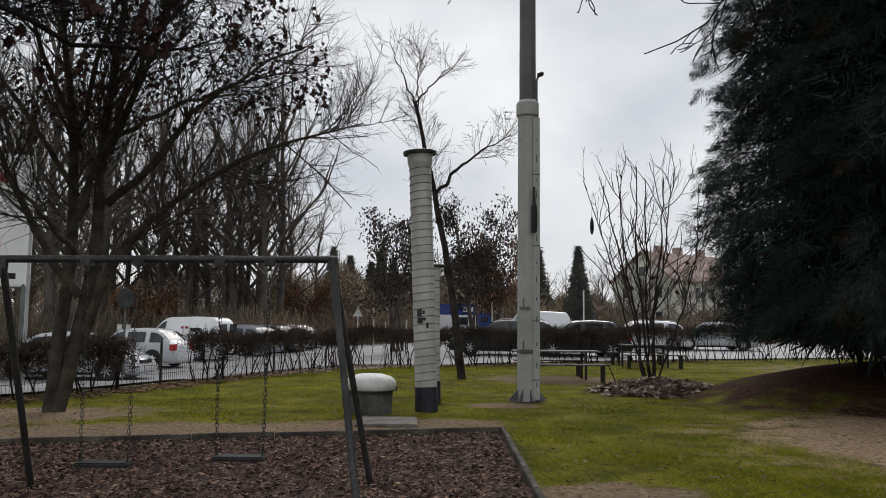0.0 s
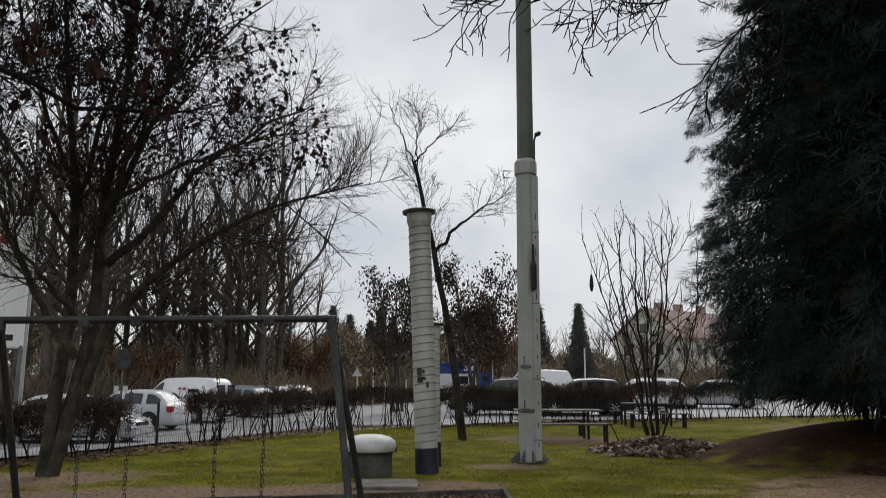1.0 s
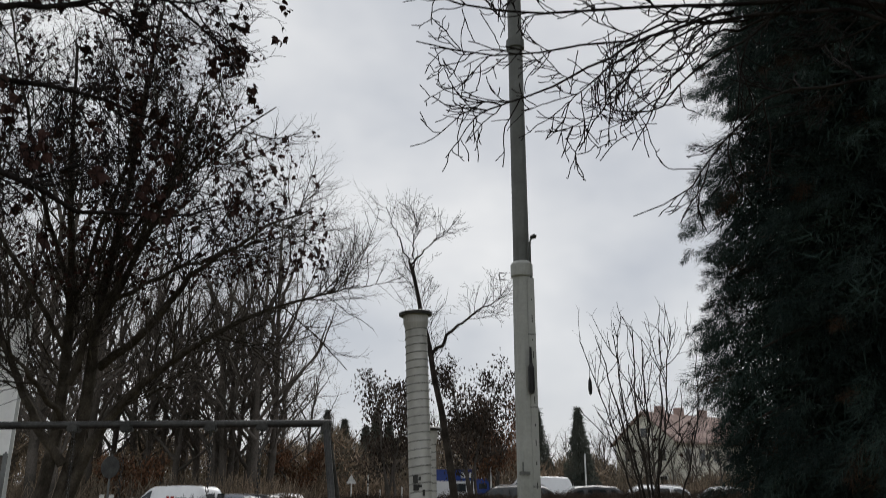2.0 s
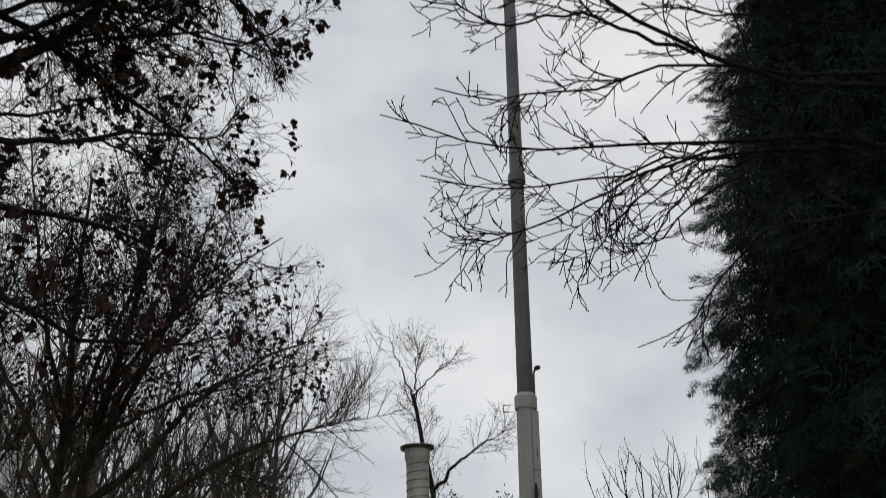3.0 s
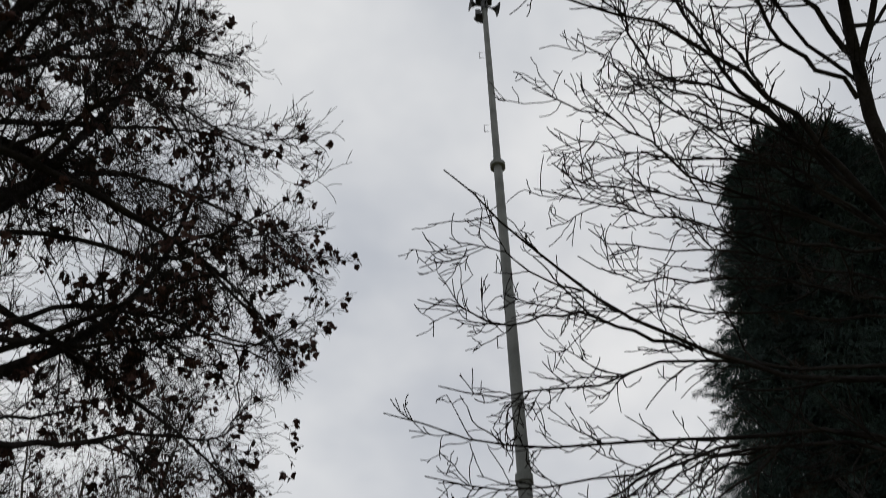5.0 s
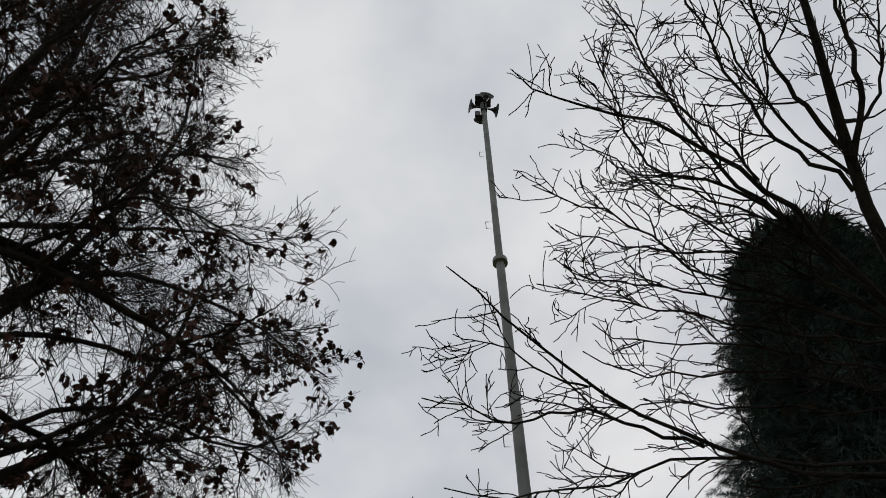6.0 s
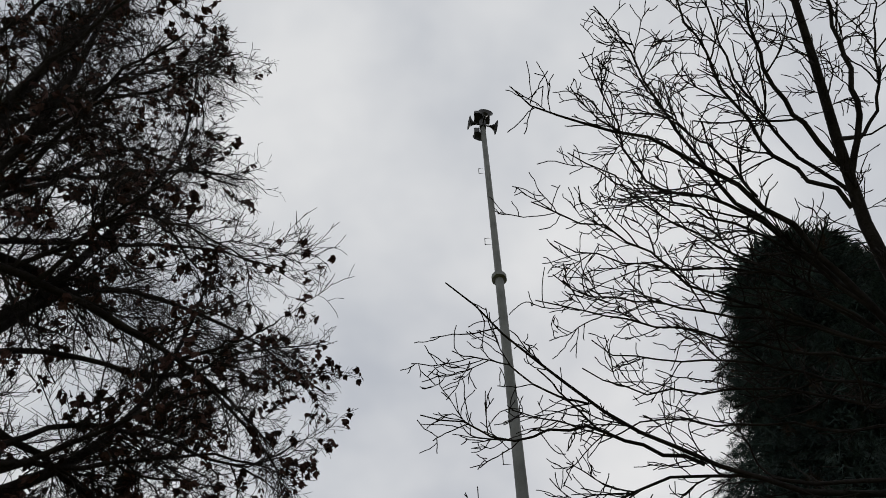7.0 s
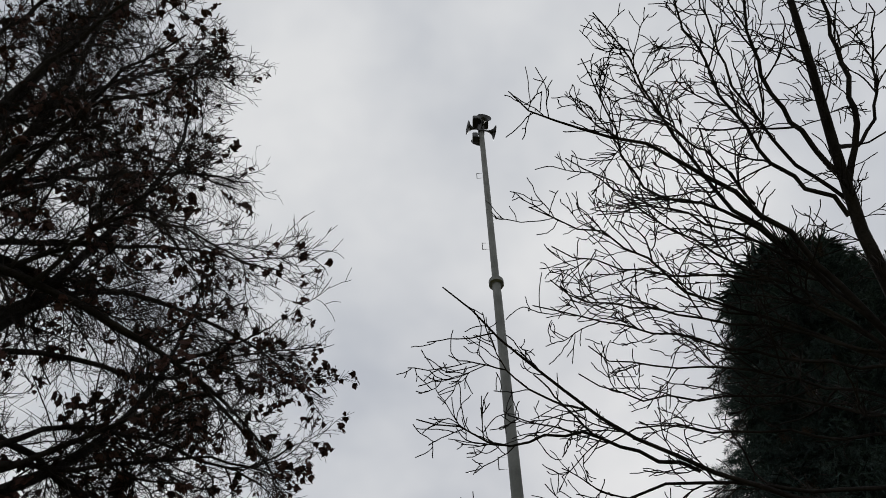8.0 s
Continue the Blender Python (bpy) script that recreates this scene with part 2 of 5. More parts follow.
def leaves(points, size, hang=0.8, lobes=3, spread=0.5):
    """Lobed leaves hanging from the points."""
    n = len(points)
    axis = unit(rng.normal(0, spread, (n, 3)) + np.array([0, 0, -hang]))
    side = unit(np.cross(axis, rng.normal(0, 1, (n, 3))))
    normal = np.cross(axis, side)
    s = size * rng.uniform(0.6, 1.3, (n, 1))
    vs, fs = [], []
    for a in np.linspace(-0.75, 0.75, lobes) if lobes > 1 else [0.0]:
        d = axis * math.cos(a) + side * math.sin(a)
        c = side * math.cos(a) - axis * math.sin(a)
        q = s * (1.0 if abs(a) < 0.1 else 0.75)
        v = np.stack([points, points + d * q * 0.5 + c * q * 0.27 + normal * q * 0.1, points + d * q, points + d * q * 0.5 - c * q * 0.27 + normal * q * 0.1], 1)
        vs.append(v)
    v = np.stack(vs, 1)
    f = np.arange(n * len(vs) * 4).reshape(-1, 4)
    return v.reshape(-1, 3), np.concatenate([f[:, [0, 1, 2]], f[:, [0, 2, 3]]])


def box(bm, x0, x1, y0, y1, z0, z1, bevel=0.0):
    vs = [bm.verts.new((x, y, z)) for x in (x0, x1) for y in (y0, y1) for z in (z0, z1)]
    fs = [bm.faces.new([vs[i] for i in q]) for q in ((0, 1, 3, 2), (4, 6, 7, 5), (0, 4, 5, 1), (2, 3, 7, 6), (0, 2, 6, 4), (1, 5, 7, 3))]
    if bevel:
        bmesh.ops.bevel(bm, geom=list({e for f in fs for e in f.edges}), offset=bevel, segments=2, affect="EDGES")
    return bm


def lathe(bm, profile, sides=24, cx=0.0, cy=0.0):
    """A turned form from (radius, height) pairs; closed where the radius is nought."""
    rings = []
    for r, z in profile:
        if r < 1e-6:
            rings.append([bm.verts.new((cx, cy, z))])
        else:
            rings.append([bm.verts.new((cx + r * math.cos(2 * math.pi * i / sides), cy + r * math.sin(2 * math.pi * i / sides), z)) for i in range(sides)])
    for a, b in zip(rings, rings[1:]):
        for i in range(sides):
            j = (i + 1) % sides
            if len(a) == 1 and len(b) > 1:
                bm.faces.new((b[i], b[j], a[0]))
            elif len(b) == 1 and len(a) > 1:
                bm.faces.new((a[i], a[j], b[0]))
            elif len(a) > 1:
                bm.faces.new((a[i], a[j], b[j], b[i]))
    return bm


def rod(bm, points, r, sides=10, r1=None):
    """A round bar through the points, with capped ends, added to bm."""
    P = np.array(points, float)[None]
    v, f = tube(P, np.linspace(r, r if r1 is None else r1, P.shape[1])[None], sides)
    vs = [bm.verts.new(p) for p in v]
    for q in f:
        bm.faces.new([vs[i] for i in q])
    bm.faces.new(vs[:sides][::-1])
    bm.faces.new(vs[-sides:])
    return bm


def ground_height(x, y):
    """The lawn is level; the car park beyond the hedge lies lower towards the woods."""
    edge = 19.5 + 0.55 * (x + 6)
    edge = np.where(x > 1, 27.5 + 0.3 * (x - 1), edge)
    left = np.clip((2.0 - x) / 8.0, 0, 1)
    return -0.47 * left * np.clip((y - edge) / 7.0, 0, 1)


# ---- ground ----
def axis_steps(lo, hi, step, far):
    mid = np.arange(lo, hi + 1e-6, step)
    out = np.geomspace(step, far, 22).cumsum()
    return np.concatenate([lo - out[::-1], mid, hi + out])


gx, gy = axis_steps(-14, 18, 0.25, 220), axis_steps(-4, 34, 0.25, 220)
X, Y = np.meshgrid(gx, gy, indexing="ij")
near = (np.abs(X) < 20) & (Y < 30)
Z = ground_height(X, Y) + np.where(near, 0.012 * np.sin(X * 2.1 + 1.3 * np.sin(Y * 1.7)) * np.sin(Y * 2.7 + X * 0.6), 0)
turn_ = radians(18)
mu, mw = (X - 11.2) * math.cos(turn_) + (Y - 17.6) * math.sin(turn_), -(X - 11.2) * math.sin(turn_) + (Y - 17.6) * math.cos(turn_)
Z += 0.72 * np.clip(1.1 - (mu / 6.2) ** 2 - (mw / 3.6) ** 2, 0, 1) ** 1.1  # low mound of soil under the conifer
bed = (X > -9.3) & (X < 1.0) & (Y < 11.1 + 0.2334 * (X - 0.84)) & (Y > 2)
Z[bed] = np.minimum(Z[bed], -0.012)
idx = np.arange(X.size).reshape(X.shape)
quads = np.stack([idx[:-1, :-1], idx[1:, :-1], idx[1:, 1:], idx[:-1, 1:]], -1).reshape(-1, 4)
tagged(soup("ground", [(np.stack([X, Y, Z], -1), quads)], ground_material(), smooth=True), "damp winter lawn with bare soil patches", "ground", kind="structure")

# ---- mulch pit with kerb ----
def far_edge(x):
    return 11.1 + 0.2334 * (x - 0.84)


px = np.linspace(-9.2, 0.84, 60)
py = np.linspace(0, 1, 50)
PX, PT = np.meshgrid(px, py, indexing="ij")
PY = 2.2 + (far_edge(PX) - 2.2) * PT
PZ = 0.012 + 0.012 * np.sin(PX * 3.1 + 2 * np.sin(PY * 2.3)) * np.sin(PY * 3.7)
idx = np.arange(PX.size).reshape(PX.shape)
quads = np.stack([idx[:-1, :-1], idx[1:, :-1], idx[1:, 1:], idx[:-1, 1:]], -1).reshape(-1, 4)
pit = tagged(soup("mulch_bed", [(np.stack([PX, PY, PZ], -1), quads)], MULCH_BED, smooth=True), "reddish brown bark mulch filling the swing pit", "mulch bed", kind="stuff")
n = 26000
cxy = np.stack([rng.uniform(-6.5, 0.8, n), rng.uniform(0, 1, n)], 1)
cyy = 5.2 + (far_edge(cxy[:, 0]) - 5.25) * cxy[:, 1]
c = np.stack([cxy[:, 0], cyy, rng.uniform(0.015, 0.045, n)], 1)
d = rng.normal(0, 1, (n, 3)) * (1, 1, 0.35)
d = unit(d)
e = unit(np.cross(d, rng.normal(0, 0.35, (n, 3)) + (0, 0, 1)))
u = np.cross(d, e)
la, wa, th = rng.uniform(0.012, 0.045, n)[:, None], rng.uniform(0.006, 0.018, n)[:, None], 0.004
V = np.stack([c - d * la - e * wa * 0.6, c + d * la * 0.8 - e * wa, c + d * la + e * wa * 0.5, c - d * la * 0.7 + e * wa, c + u * th - d * la * 0.6, c + u * th + d * la * 0.6], 1)
base = np.arange(n)[:, None] * 6
tri = np.array([[0, 1, 4], [1, 5, 4], [1, 2, 5], [2, 3, 5], [3, 4, 5], [3, 0, 4]])
soup("mulch_chips", [(V.reshape(-1, 3), (base[:, :, None] + tri[None]).reshape(-1, 3))], CHIP, pit)["kind"] = "stuff"

kerb = thing("pit_kerb", 0.84, 11.1, 0, "weathered grey concrete kerb round the mulch pit", "kerb")
for start, end in (((-9.2, far_edge(-9.2)), (0.84, 11.1)), ((0.86, 11.14), (0.86, 2.2)), ((-9.24, far_edge(-9.2)), (-9.24, 2.2)), ((-9.2, 2.17), (0.8, 2.17))):
    a, b = np.array(start), np.array(end)
    count = round(np.linalg.norm(b - a) / 1.0)
    for i in range(count):
        p, q = a + (b - a) * i / count, a + (b - a) * (i + 1) / count
        mid, ang = (p + q) / 2, math.degrees(math.atan2(*(b - a)[::-1]))
        ob = part("kerb_stone", box(bmesh.new(), -0.5 * np.linalg.norm(q - p) + 0.004, 0.5 * np.linalg.norm(q - p) - 0.004, -0.03, 0.03, -0.15, 0.095, 0.008), KERB, kerb)
        ob.matrix_basis = pose(mid[0] - 0.84, mid[1] - 11.1, rng.normal(0, 0.004), rng.normal(0, 0.6), 0, ang + rng.normal(0, 0.3))


# ---- siren mast ----
def mast():
    t = thing("siren_mast", 1.66, 15.35, 0, "tall tapered galvanised steel mast on the lawn", "mast")
    for r, z0, z1, m, bulge in ((0.2, 0.0, 5.75, STEEL_PAINT, 0), (0.165, 5.75, 11.03, STEEL_GREY, 0), (0.155, 11.03, 22.62, STEEL_GREY, 0), (0.125, 22.62, 33.9, STEEL_GREY, 0)):
        part("mast_section", lathe(bmesh.new(), [(r, z0), (r * 0.9 if z0 > 6 else r * 0.95, z1), (0, z1 + 0.01)], 16), m, t, smooth=False)
    part("collar", lathe(bmesh.new(), [(0.2, 5.6), (0.225, 5.62), (0.225, 5.86), (0.2, 5.9), (0.17, 5.93)], 20), STEEL_PAINT, t)
    part("flange", lathe(bmesh.new(), [(0.16, 10.83), (0.2, 10.83), (0.2, 11.03), (0.16, 11.05)], 20), STEEL_GREY, t)
    part("flange", lathe(bmesh.new(), [(0.15, 22.37), (0.25, 22.4), (0.25, 22.58), (0.13, 22.62)], 20), STEEL_GREY, t)
    for z in (5.5, 14.9, 19.8, 24.7, 29.9):
        r = 0.21 if z < 6 else 0.15 if z < 22 else 0.12
        bm = rod(bmesh.new(), [(-r, 0, z + 0.2), (-r - 0.24, 0, z + 0.2), (-r - 0.24, 0, z - (0.2 if z > 6 else -0.06)), (-r, 0, z - (0.2 if z > 6 else -0.06))], 0.016, 6)
        part("cable_bracket", bm, STEEL_DARK, t)
    bm = bmesh.new()
    box(bm, 0.08, 0.22, -0.2, -0.08, 0.05, 5.55, 0.01)
    part("cable_duct", bm, STEEL_PAINT, t)
    for k in range(13):
        z = 0.3 + 0.4 * k + 0.05 * math.sin(5 * k)
        part("duct_slot", box(bmesh.new(), 0.15, 0.165, -0.204, -0.198, z, z + 0.09 + 0.05 * math.sin(3 * k)), BLACK, t)
    for z in (0.42, 1.55, 3.0, 4.4):
        part("duct_strap", box(bmesh.new(), 0.075, 0.225, -0.206, -0.08, z, z + 0.02), STEEL_GREY, t)
    part("conduit", rod(bmesh.new(), [(0.17, -0.1, 5.5), (0.17, -0.1, 6.3), (0.2, -0.1, 6.42)], 0.02, 8), STEEL_GREY, t)
    part("small_lamp", lathe(bmesh.new(), [(0, -0.03), (0.045, -0.02), (0.05, 0.02), (0, 0.04)], 12, 0, 0), BLACK, t).matrix_basis = pose(0.24, -0.1, 6.44, 0, 65, 0) @ Matrix.Diagonal((1, 1, 2.2, 1))
    part("cable_sensor", lathe(bmesh.new(), [(0, 3.25), (0.05, 3.27), (0.06, 3.35), (0.06, 3.75), (0.03, 3.84), (0.02, 4.15), (0, 4.16)], 14, 0.1, -0.26), BLACK, t, "black cylindrical sensor on the mast")
    for z in (1.8, 0.98):
        bm = box(bmesh.new(), -0.17, 0.03, -0.235, -0.19, z - 0.03, z + 0.03, 0.006)
        rod(bm, [(-0.1, -0.22, z + 0.03), (-0.1, -0.22, z + 0.2)], 0.015, 6)
        part("hinge_bracket", bm, STEEL_GREY, t)
    part("clamp_band", lathe(bmesh.new(), [(0.2, 0.93), (0.212, 0.935), (0.212, 1.0), (0.2, 1.005)], 20), STEEL_GREY, t)
    part("base_plate", lathe(bmesh.new(), [(0.33, -0.02), (0.33, 0.02), (0.2, 0.02)], 12), STEEL_DARK, t)
    for i in range(8):
        bm = bmesh.new()
        a = i * math.pi / 4 + 0.2
        pts = [(0.19, 0.03), (0.38, 0.03), (0.36, 0.07), (0.2, 0.24)]
        for s in (-0.012, 0.012):
            bm.faces.new([bm.verts.new((r * math.cos(a) - s * math.sin(a), r * math.sin(a) + s * math.cos(a), z)) for r, z in pts])
        bm.verts.ensure_lookup_table()
        for j in range(4):
            bm.faces.new((bm.verts[j], bm.verts[(j + 1) % 4], bm.verts[4 + (j + 1) % 4], bm.verts[4 + j]))
        part("gusset", bm, STEEL_GREY, t)
    top = 33.9
    for k in range(4):
        a = radians(12 + 90 * k)
        bm = lathe(bmesh.new(), [(0.03, 0.1), (0.04, 0.3), (0.08, 0.42), (0.17, 0.54), (0.33, 0.62), (0.33, 0.64), (0.16, 0.57), (0.06, 0.44), (0, 0.42)], 20)
        part("siren_horn", bm, BLACK, t, "dark flared siren horn").matrix_basis = pose(0, 0, top + 0.35, 0, 90, math.degrees(a))
    part("siren_head", box(bmesh.new(), -0.14, 0.14, -0.14, 0.14, top, top + 0.7, 0.03), BLACK, t)
    part("siren_hood", box(bmesh.new(), -0.36, 0.36, -0.3, 0.3, top + 1.0, top + 1.3, 0.03), BLACK, t)
    part("hood_post", rod(bmesh.new(), [(0, 0, top + 0.6), (0, 0, top + 1.05)], 0.09, 8), BLACK, t)
    part("control_box", box(bmesh.new(), -0.42, -0.18, -0.2, 0.1, top - 0.75, top - 0.3, 0.02), BLACK, t)


mast()


# ---- ventilation ducts, dome, slab ----
def duct(x, y, r, h, lean, label):
    t = thing("ventilation_duct", x, y, 0, label, "ventilation pipe")
    turn = pose(0, 0, 0, 0, lean, 0)
    part("base_coat", lathe(bmesh.new(), [(r + 0.006, -0.05), (r + 0.006, 0.42), (r, 0.43)], 28), BITUMEN, t, "black bitumen coating", True).matrix_basis = turn
    part("spiral_pipe", lathe(bmesh.new(), [(r, 0.4), (r, h - 0.28)], 32), DUCT, t, smooth=True).matrix_basis = turn
    z = 0.12
    while z < h - 0.3:
        bm = bmesh.new()
        rows = [[bm.verts.new((rr * math.cos(2 * math.pi * i / 32), rr * math.sin(2 * math.pi * i / 32), z + dz + 0.11 * r * math.cos(2 * math.pi * i / 32 + 0.6))) for i in range(32)]
                for rr, dz in ((r + 0.001, 0), (r + 0.01, 0.003), (r + 0.01, 0.012), (r + 0.001, 0.015))]
        for a, b in zip(rows, rows[1:]):
            for i in range(32):
                bm.faces.new((a[i], a[(i + 1) % 32], b[(i + 1) % 32], b[i]))
        # raised seam ring, coloured dark for the shadow below the lap
        part("lock_seam", bm, SEAM if z > 0.42 else BITUMEN, t).matrix_basis = turn
        z += 0.135
    part("neck", lathe(bmesh.new(), [(r + 0.002, h - 0.3), (r + 0.03, h - 0.2), (r + 0.03, h - 0.06)], 28), DUCT, t, smooth=False).matrix_basis = turn
    part("cap", lathe(bmesh.new(), [(r + 0.02, h - 0.055), (r + 0.1, h - 0.06), (r + 0.105, h - 0.01), (r + 0.06, h + 0.005), (0, h + 0.03)], 28), STEEL_DARK, t, "dark rain cap").matrix_basis = turn
    return t


d1 = duct(-0.25, 13.55, 0.19, 4.5, -2.2, "pale grey spiral seam ventilation pipe with black base")
bm = bmesh.new()
for x0, x1, z0, z1 in ((-0.13, -0.05, 1.62, 1.75), (-0.04, 0.0, 1.66, 1.72), (-0.12, -0.03, 1.5, 1.6), (0.03, 0.07, 1.42, 1.52), (-0.06, 0.02, 1.55, 1.6)):
    box(bm, x0 - 0.05, x1 - 0.05, -0.2, -0.15, z0, z1)
part("sticker_remains", bm, STEEL_DARK, d1, "torn grey sticker remains")
duct(-0.1, 14.75, 0.08, 2.6, -1.0, "thin pale vent pipe beside the larger pipe")

t = thing("shaft_vent", -1.19, 13.3, 0, "white dome lid on a round concrete shaft", "shaft cover")
part("shaft_ring", lathe(bmesh.new(), [(0.37, -0.05), (0.37, 0.34), (0.34, 0.36), (0, 0.36)], 36), DARK_CONCRETE, t, smooth=False)
part("gasket", lathe(bmesh.new(), [(0.36, 0.34), (0.385, 0.35), (0.385, 0.4), (0.3, 0.4)], 36), BLACK, t)
part("dome_lid", lathe(bmesh.new(), [(0.38, 0.395), (0.425, 0.4), (0.43, 0.5), (0.41, 0.555), (0.34, 0.61), (0.2, 0.65), (0, 0.665)], 36), WHITE_GRP, t, "weathered white dome lid", True)
part("latch", box(bmesh.new(), 0.39, 0.45, -0.05, 0.03, 0.38, 0.46, 0.01), STEEL_DARK, t)
t = thing("concrete_slab", -0.82, 11.95, 0, "flat grey concrete cover slab sunk in the soil", "slab")
part("slab", box(bmesh.new(), -0.46, 0.46, -0.38, 0.4, -0.05, 0.06, 0.012), CONCRETE, t).matrix_basis = pose(0, 0, 0, 1, 0, 3)


# ---- swing set ----
def swing_set():
    t = thing("swing_set", -2.3, 6.7, 0, "dark steel tube swing frame over the mulch pit", "swing set")
    o = np.array([-2.3, 6.7, 0])
    p0, p1 = np.array([-4.1, 6.54, 2.05]) - o, np.array([-0.93, 6.87, 2.1]) - o
    part("top_bar", rod(bmesh.new(), [p0, p1], 0.032, 14), STEEL_DARK, t, smooth=False)
    for top, feet in (((-0.97, 6.87, 2.08), ((-0.65, 7.6, -0.06), (-0.6, 6.05, -0.06))), ((-3.7, 6.58, 2.03), ((-3.73, 7.34, -0.06), (-3.95, 5.75, -0.06)))):
        for f in feet:
            part("leg", rod(bmesh.new(), [np.array(top) - o, np.array(f) - o], 0.03, 12), STEEL_DARK, t)
        part("joint", lathe(bmesh.new(), [(0.0, -0.07), (0.045, -0.06), (0.045, 0.03), (0, 0.035)], 12), STEEL_DARK, t).matrix_basis = pose(*(np.array(top) - o))
    for x in (-3.02, -2.6, -1.92, -1.5):
        z = 2.05 + (x + 4.1) / 3.17 * 0.05
        y = 6.54 + (x + 4.1) / 3.17 * 0.33
        bm = box(bmesh.new(), x + 2.3 - 0.05, x + 2.3 + 0.05, y - 6.7 - 0.04, y - 6.7 + 0.04, z - 0.06, z + 0.01, 0.01)
        rod(bm, [(x + 2.3, y - 6.7, z - 0.05), (x + 2.3, y - 6.7, z - 0.1)], 0.012, 6)
        part("bearing_block", bm, STEEL_DARK, t)
    return t


def chain_swing(xa, xb, seat_z):
    mid = (xa + xb) / 2
    y = 6.54 + (mid + 4.1) / 3.17 * 0.33
    top = 2.05 + (mid + 4.1) / 3.17 * 0.05 - 0.1
    t = thing("swing", mid, y, seat_z, "black rubber swing seat hanging on two steel chains", "swing", "swings on the frame")
    part("seat", box(bmesh.new(), -0.22, 0.22, -0.085, 0.085, -0.02, 0.02, 0.012), RUBBER, t)
    for s, x in ((-1, xa), (1, xb)):
        part("hanger", rod(bmesh.new(), [(s * 0.19, 0, -0.03), (s * 0.2, 0, 0.09)], 0.01, 6), STEEL_DARK, t)
        a, b = np.array([s * 0.2, 0, 0.08]), np.array([x - mid, 0, top - seat_z])
        count = int(np.linalg.norm(b - a) / 0.034)
        ring = np.array([(0.013, 0.02), (0.0, 0.028), (-0.013, 0.02), (-0.013, -0.02), (0, -0.028), (0.013, -0.02), (0.013, 0.02)])
        P = np.empty((count, 7, 3))
        for i in range(count):
            cc = a + (b - a) * (i + 0.5) / count
            w = np.array([math.cos(0.4), math.sin(0.4), 0]) if i % 2 else np.array([-math.sin(0.4), math.cos(0.4), 0])
            P[i] = cc + ring[:, :1] * w + ring[:, 1:] * unit(b - a)
        soup("chain", [tube(P, np.full((count, 7), 0.0034), 4)], STEEL_DARK, t)


swing_set()
chain_swing(-3.02, -2.6, 0.36)
chain_swing(-1.92, -1.5, 0.4)


# ---- trees ----
def tree(name, label, x, y, limbs, levels, bark, twig, leaf_mat=None, leaf_pts=None, leaf_size=0.1, lobes=3, category="tree", group="", z=0.0, floor=-9.0, least=0.0):
    """limbs: guided (points, r0, r1); levels: keyword sets for grow(), each on the branches before it; none reaches below floor."""
    t = thing(name, x, y, z, label, category, group)
    main = [guide(p, 16, r0, r1, 0.012 + 0.012 * (r0 < 0.1)) for p, r0, r1 in limbs]
    P, R = np.concatenate([m[0] for m in main]), np.concatenate([m[1] for m in main])
    P = P - np.array([x, y, z])
    soup("trunk", [tube(P, R, 9)], bark, t, smooth=True)
    for i, lv in enumerate(levels):
        Q, S = grow(P, R, **lv)
        clear = Q[:, :, 2].min(1) > floor
        Q, S = Q[clear], np.maximum(S[clear], least)
        soup("branchwork" if i == 0 else "twig_mass", [tube(Q, S, 5 if i == 0 else 3)], bark if i == 0 else twig, t)["kind"] = "stuff"
        P, R = Q, S
    if leaf_mat:
        pts = leaf_pts(P)
        soup("leaf_mass", [leaves(pts, leaf_size, lobes=lobes)], leaf_mat, t)["kind"] = "stuff"
    return t


def clusters(share, per, spread, cond=None):
    """Leaf places: hanging bunches on a share of the twig ends."""
    def pick(P):
        tips = P[:, -1]
        if cond is not None:
            tips = tips[cond(tips)]
        tips = tips[rng.random(len(tips)) < (share(tips) if callable(share) else share)]
        pts = np.repeat(tips, per, axis=0)
        return pts + rng.normal(0, spread, pts.shape) * (1, 1, 2.0)
    return pick


# multi-stemmed maple on the lawn
maple_limbs = []
maple_limbs += [
    ([(-6.45, 13.1, -0.1), (-6.38, 13.2, 1.2), (-6.3, 13.2, 2.6), (-6.2, 13.2, 3.2), (-6.3, 13.2, 4.0), (-6.3, 13.2, 4.7), (-6.5, 13.1, 6.0), (-6.8, 13.0, 9.5)], 0.125, 0.02),
    ([(-6.35, 13.1, -0.1), (-6.1, 13.3, 1.2), (-5.9, 13.3, 2.6), (-5.8, 13.4, 3.6), (-6.0, 13.3, 4.2), (-5.8, 13.4, 5.5), (-5.7, 13.4, 6.5), (-5.5, 13.5, 10.5)], 0.13, 0.02),
    ([(-6.1, 13.2, 1.0), (-5.5, 13.2, 2.7), (-4.6, 13.1, 3.5), (-3.8, 13.0, 4.0), (-2.9, 12.9, 4.5), (-2.2, 12.7, 4.5), (-1.3, 12.4, 4.7)], 0.1, 0.008),
    ([(-5.8, 13.4, 3.5), (-4.9, 13.3, 4.2), (-4.2, 13.1, 5.2), (-3.5, 12.9, 5.5), (-2.8, 12.6, 5.9), (-2.1, 12.3, 6.0)], 0.08, 0.01),
    ([(-6.0, 13.3, 2.4), (-6.3, 12.6, 3.0), (-6.5, 11.9, 3.5), (-6.7, 11.2, 4.1)], 0.06, 0.01),
]
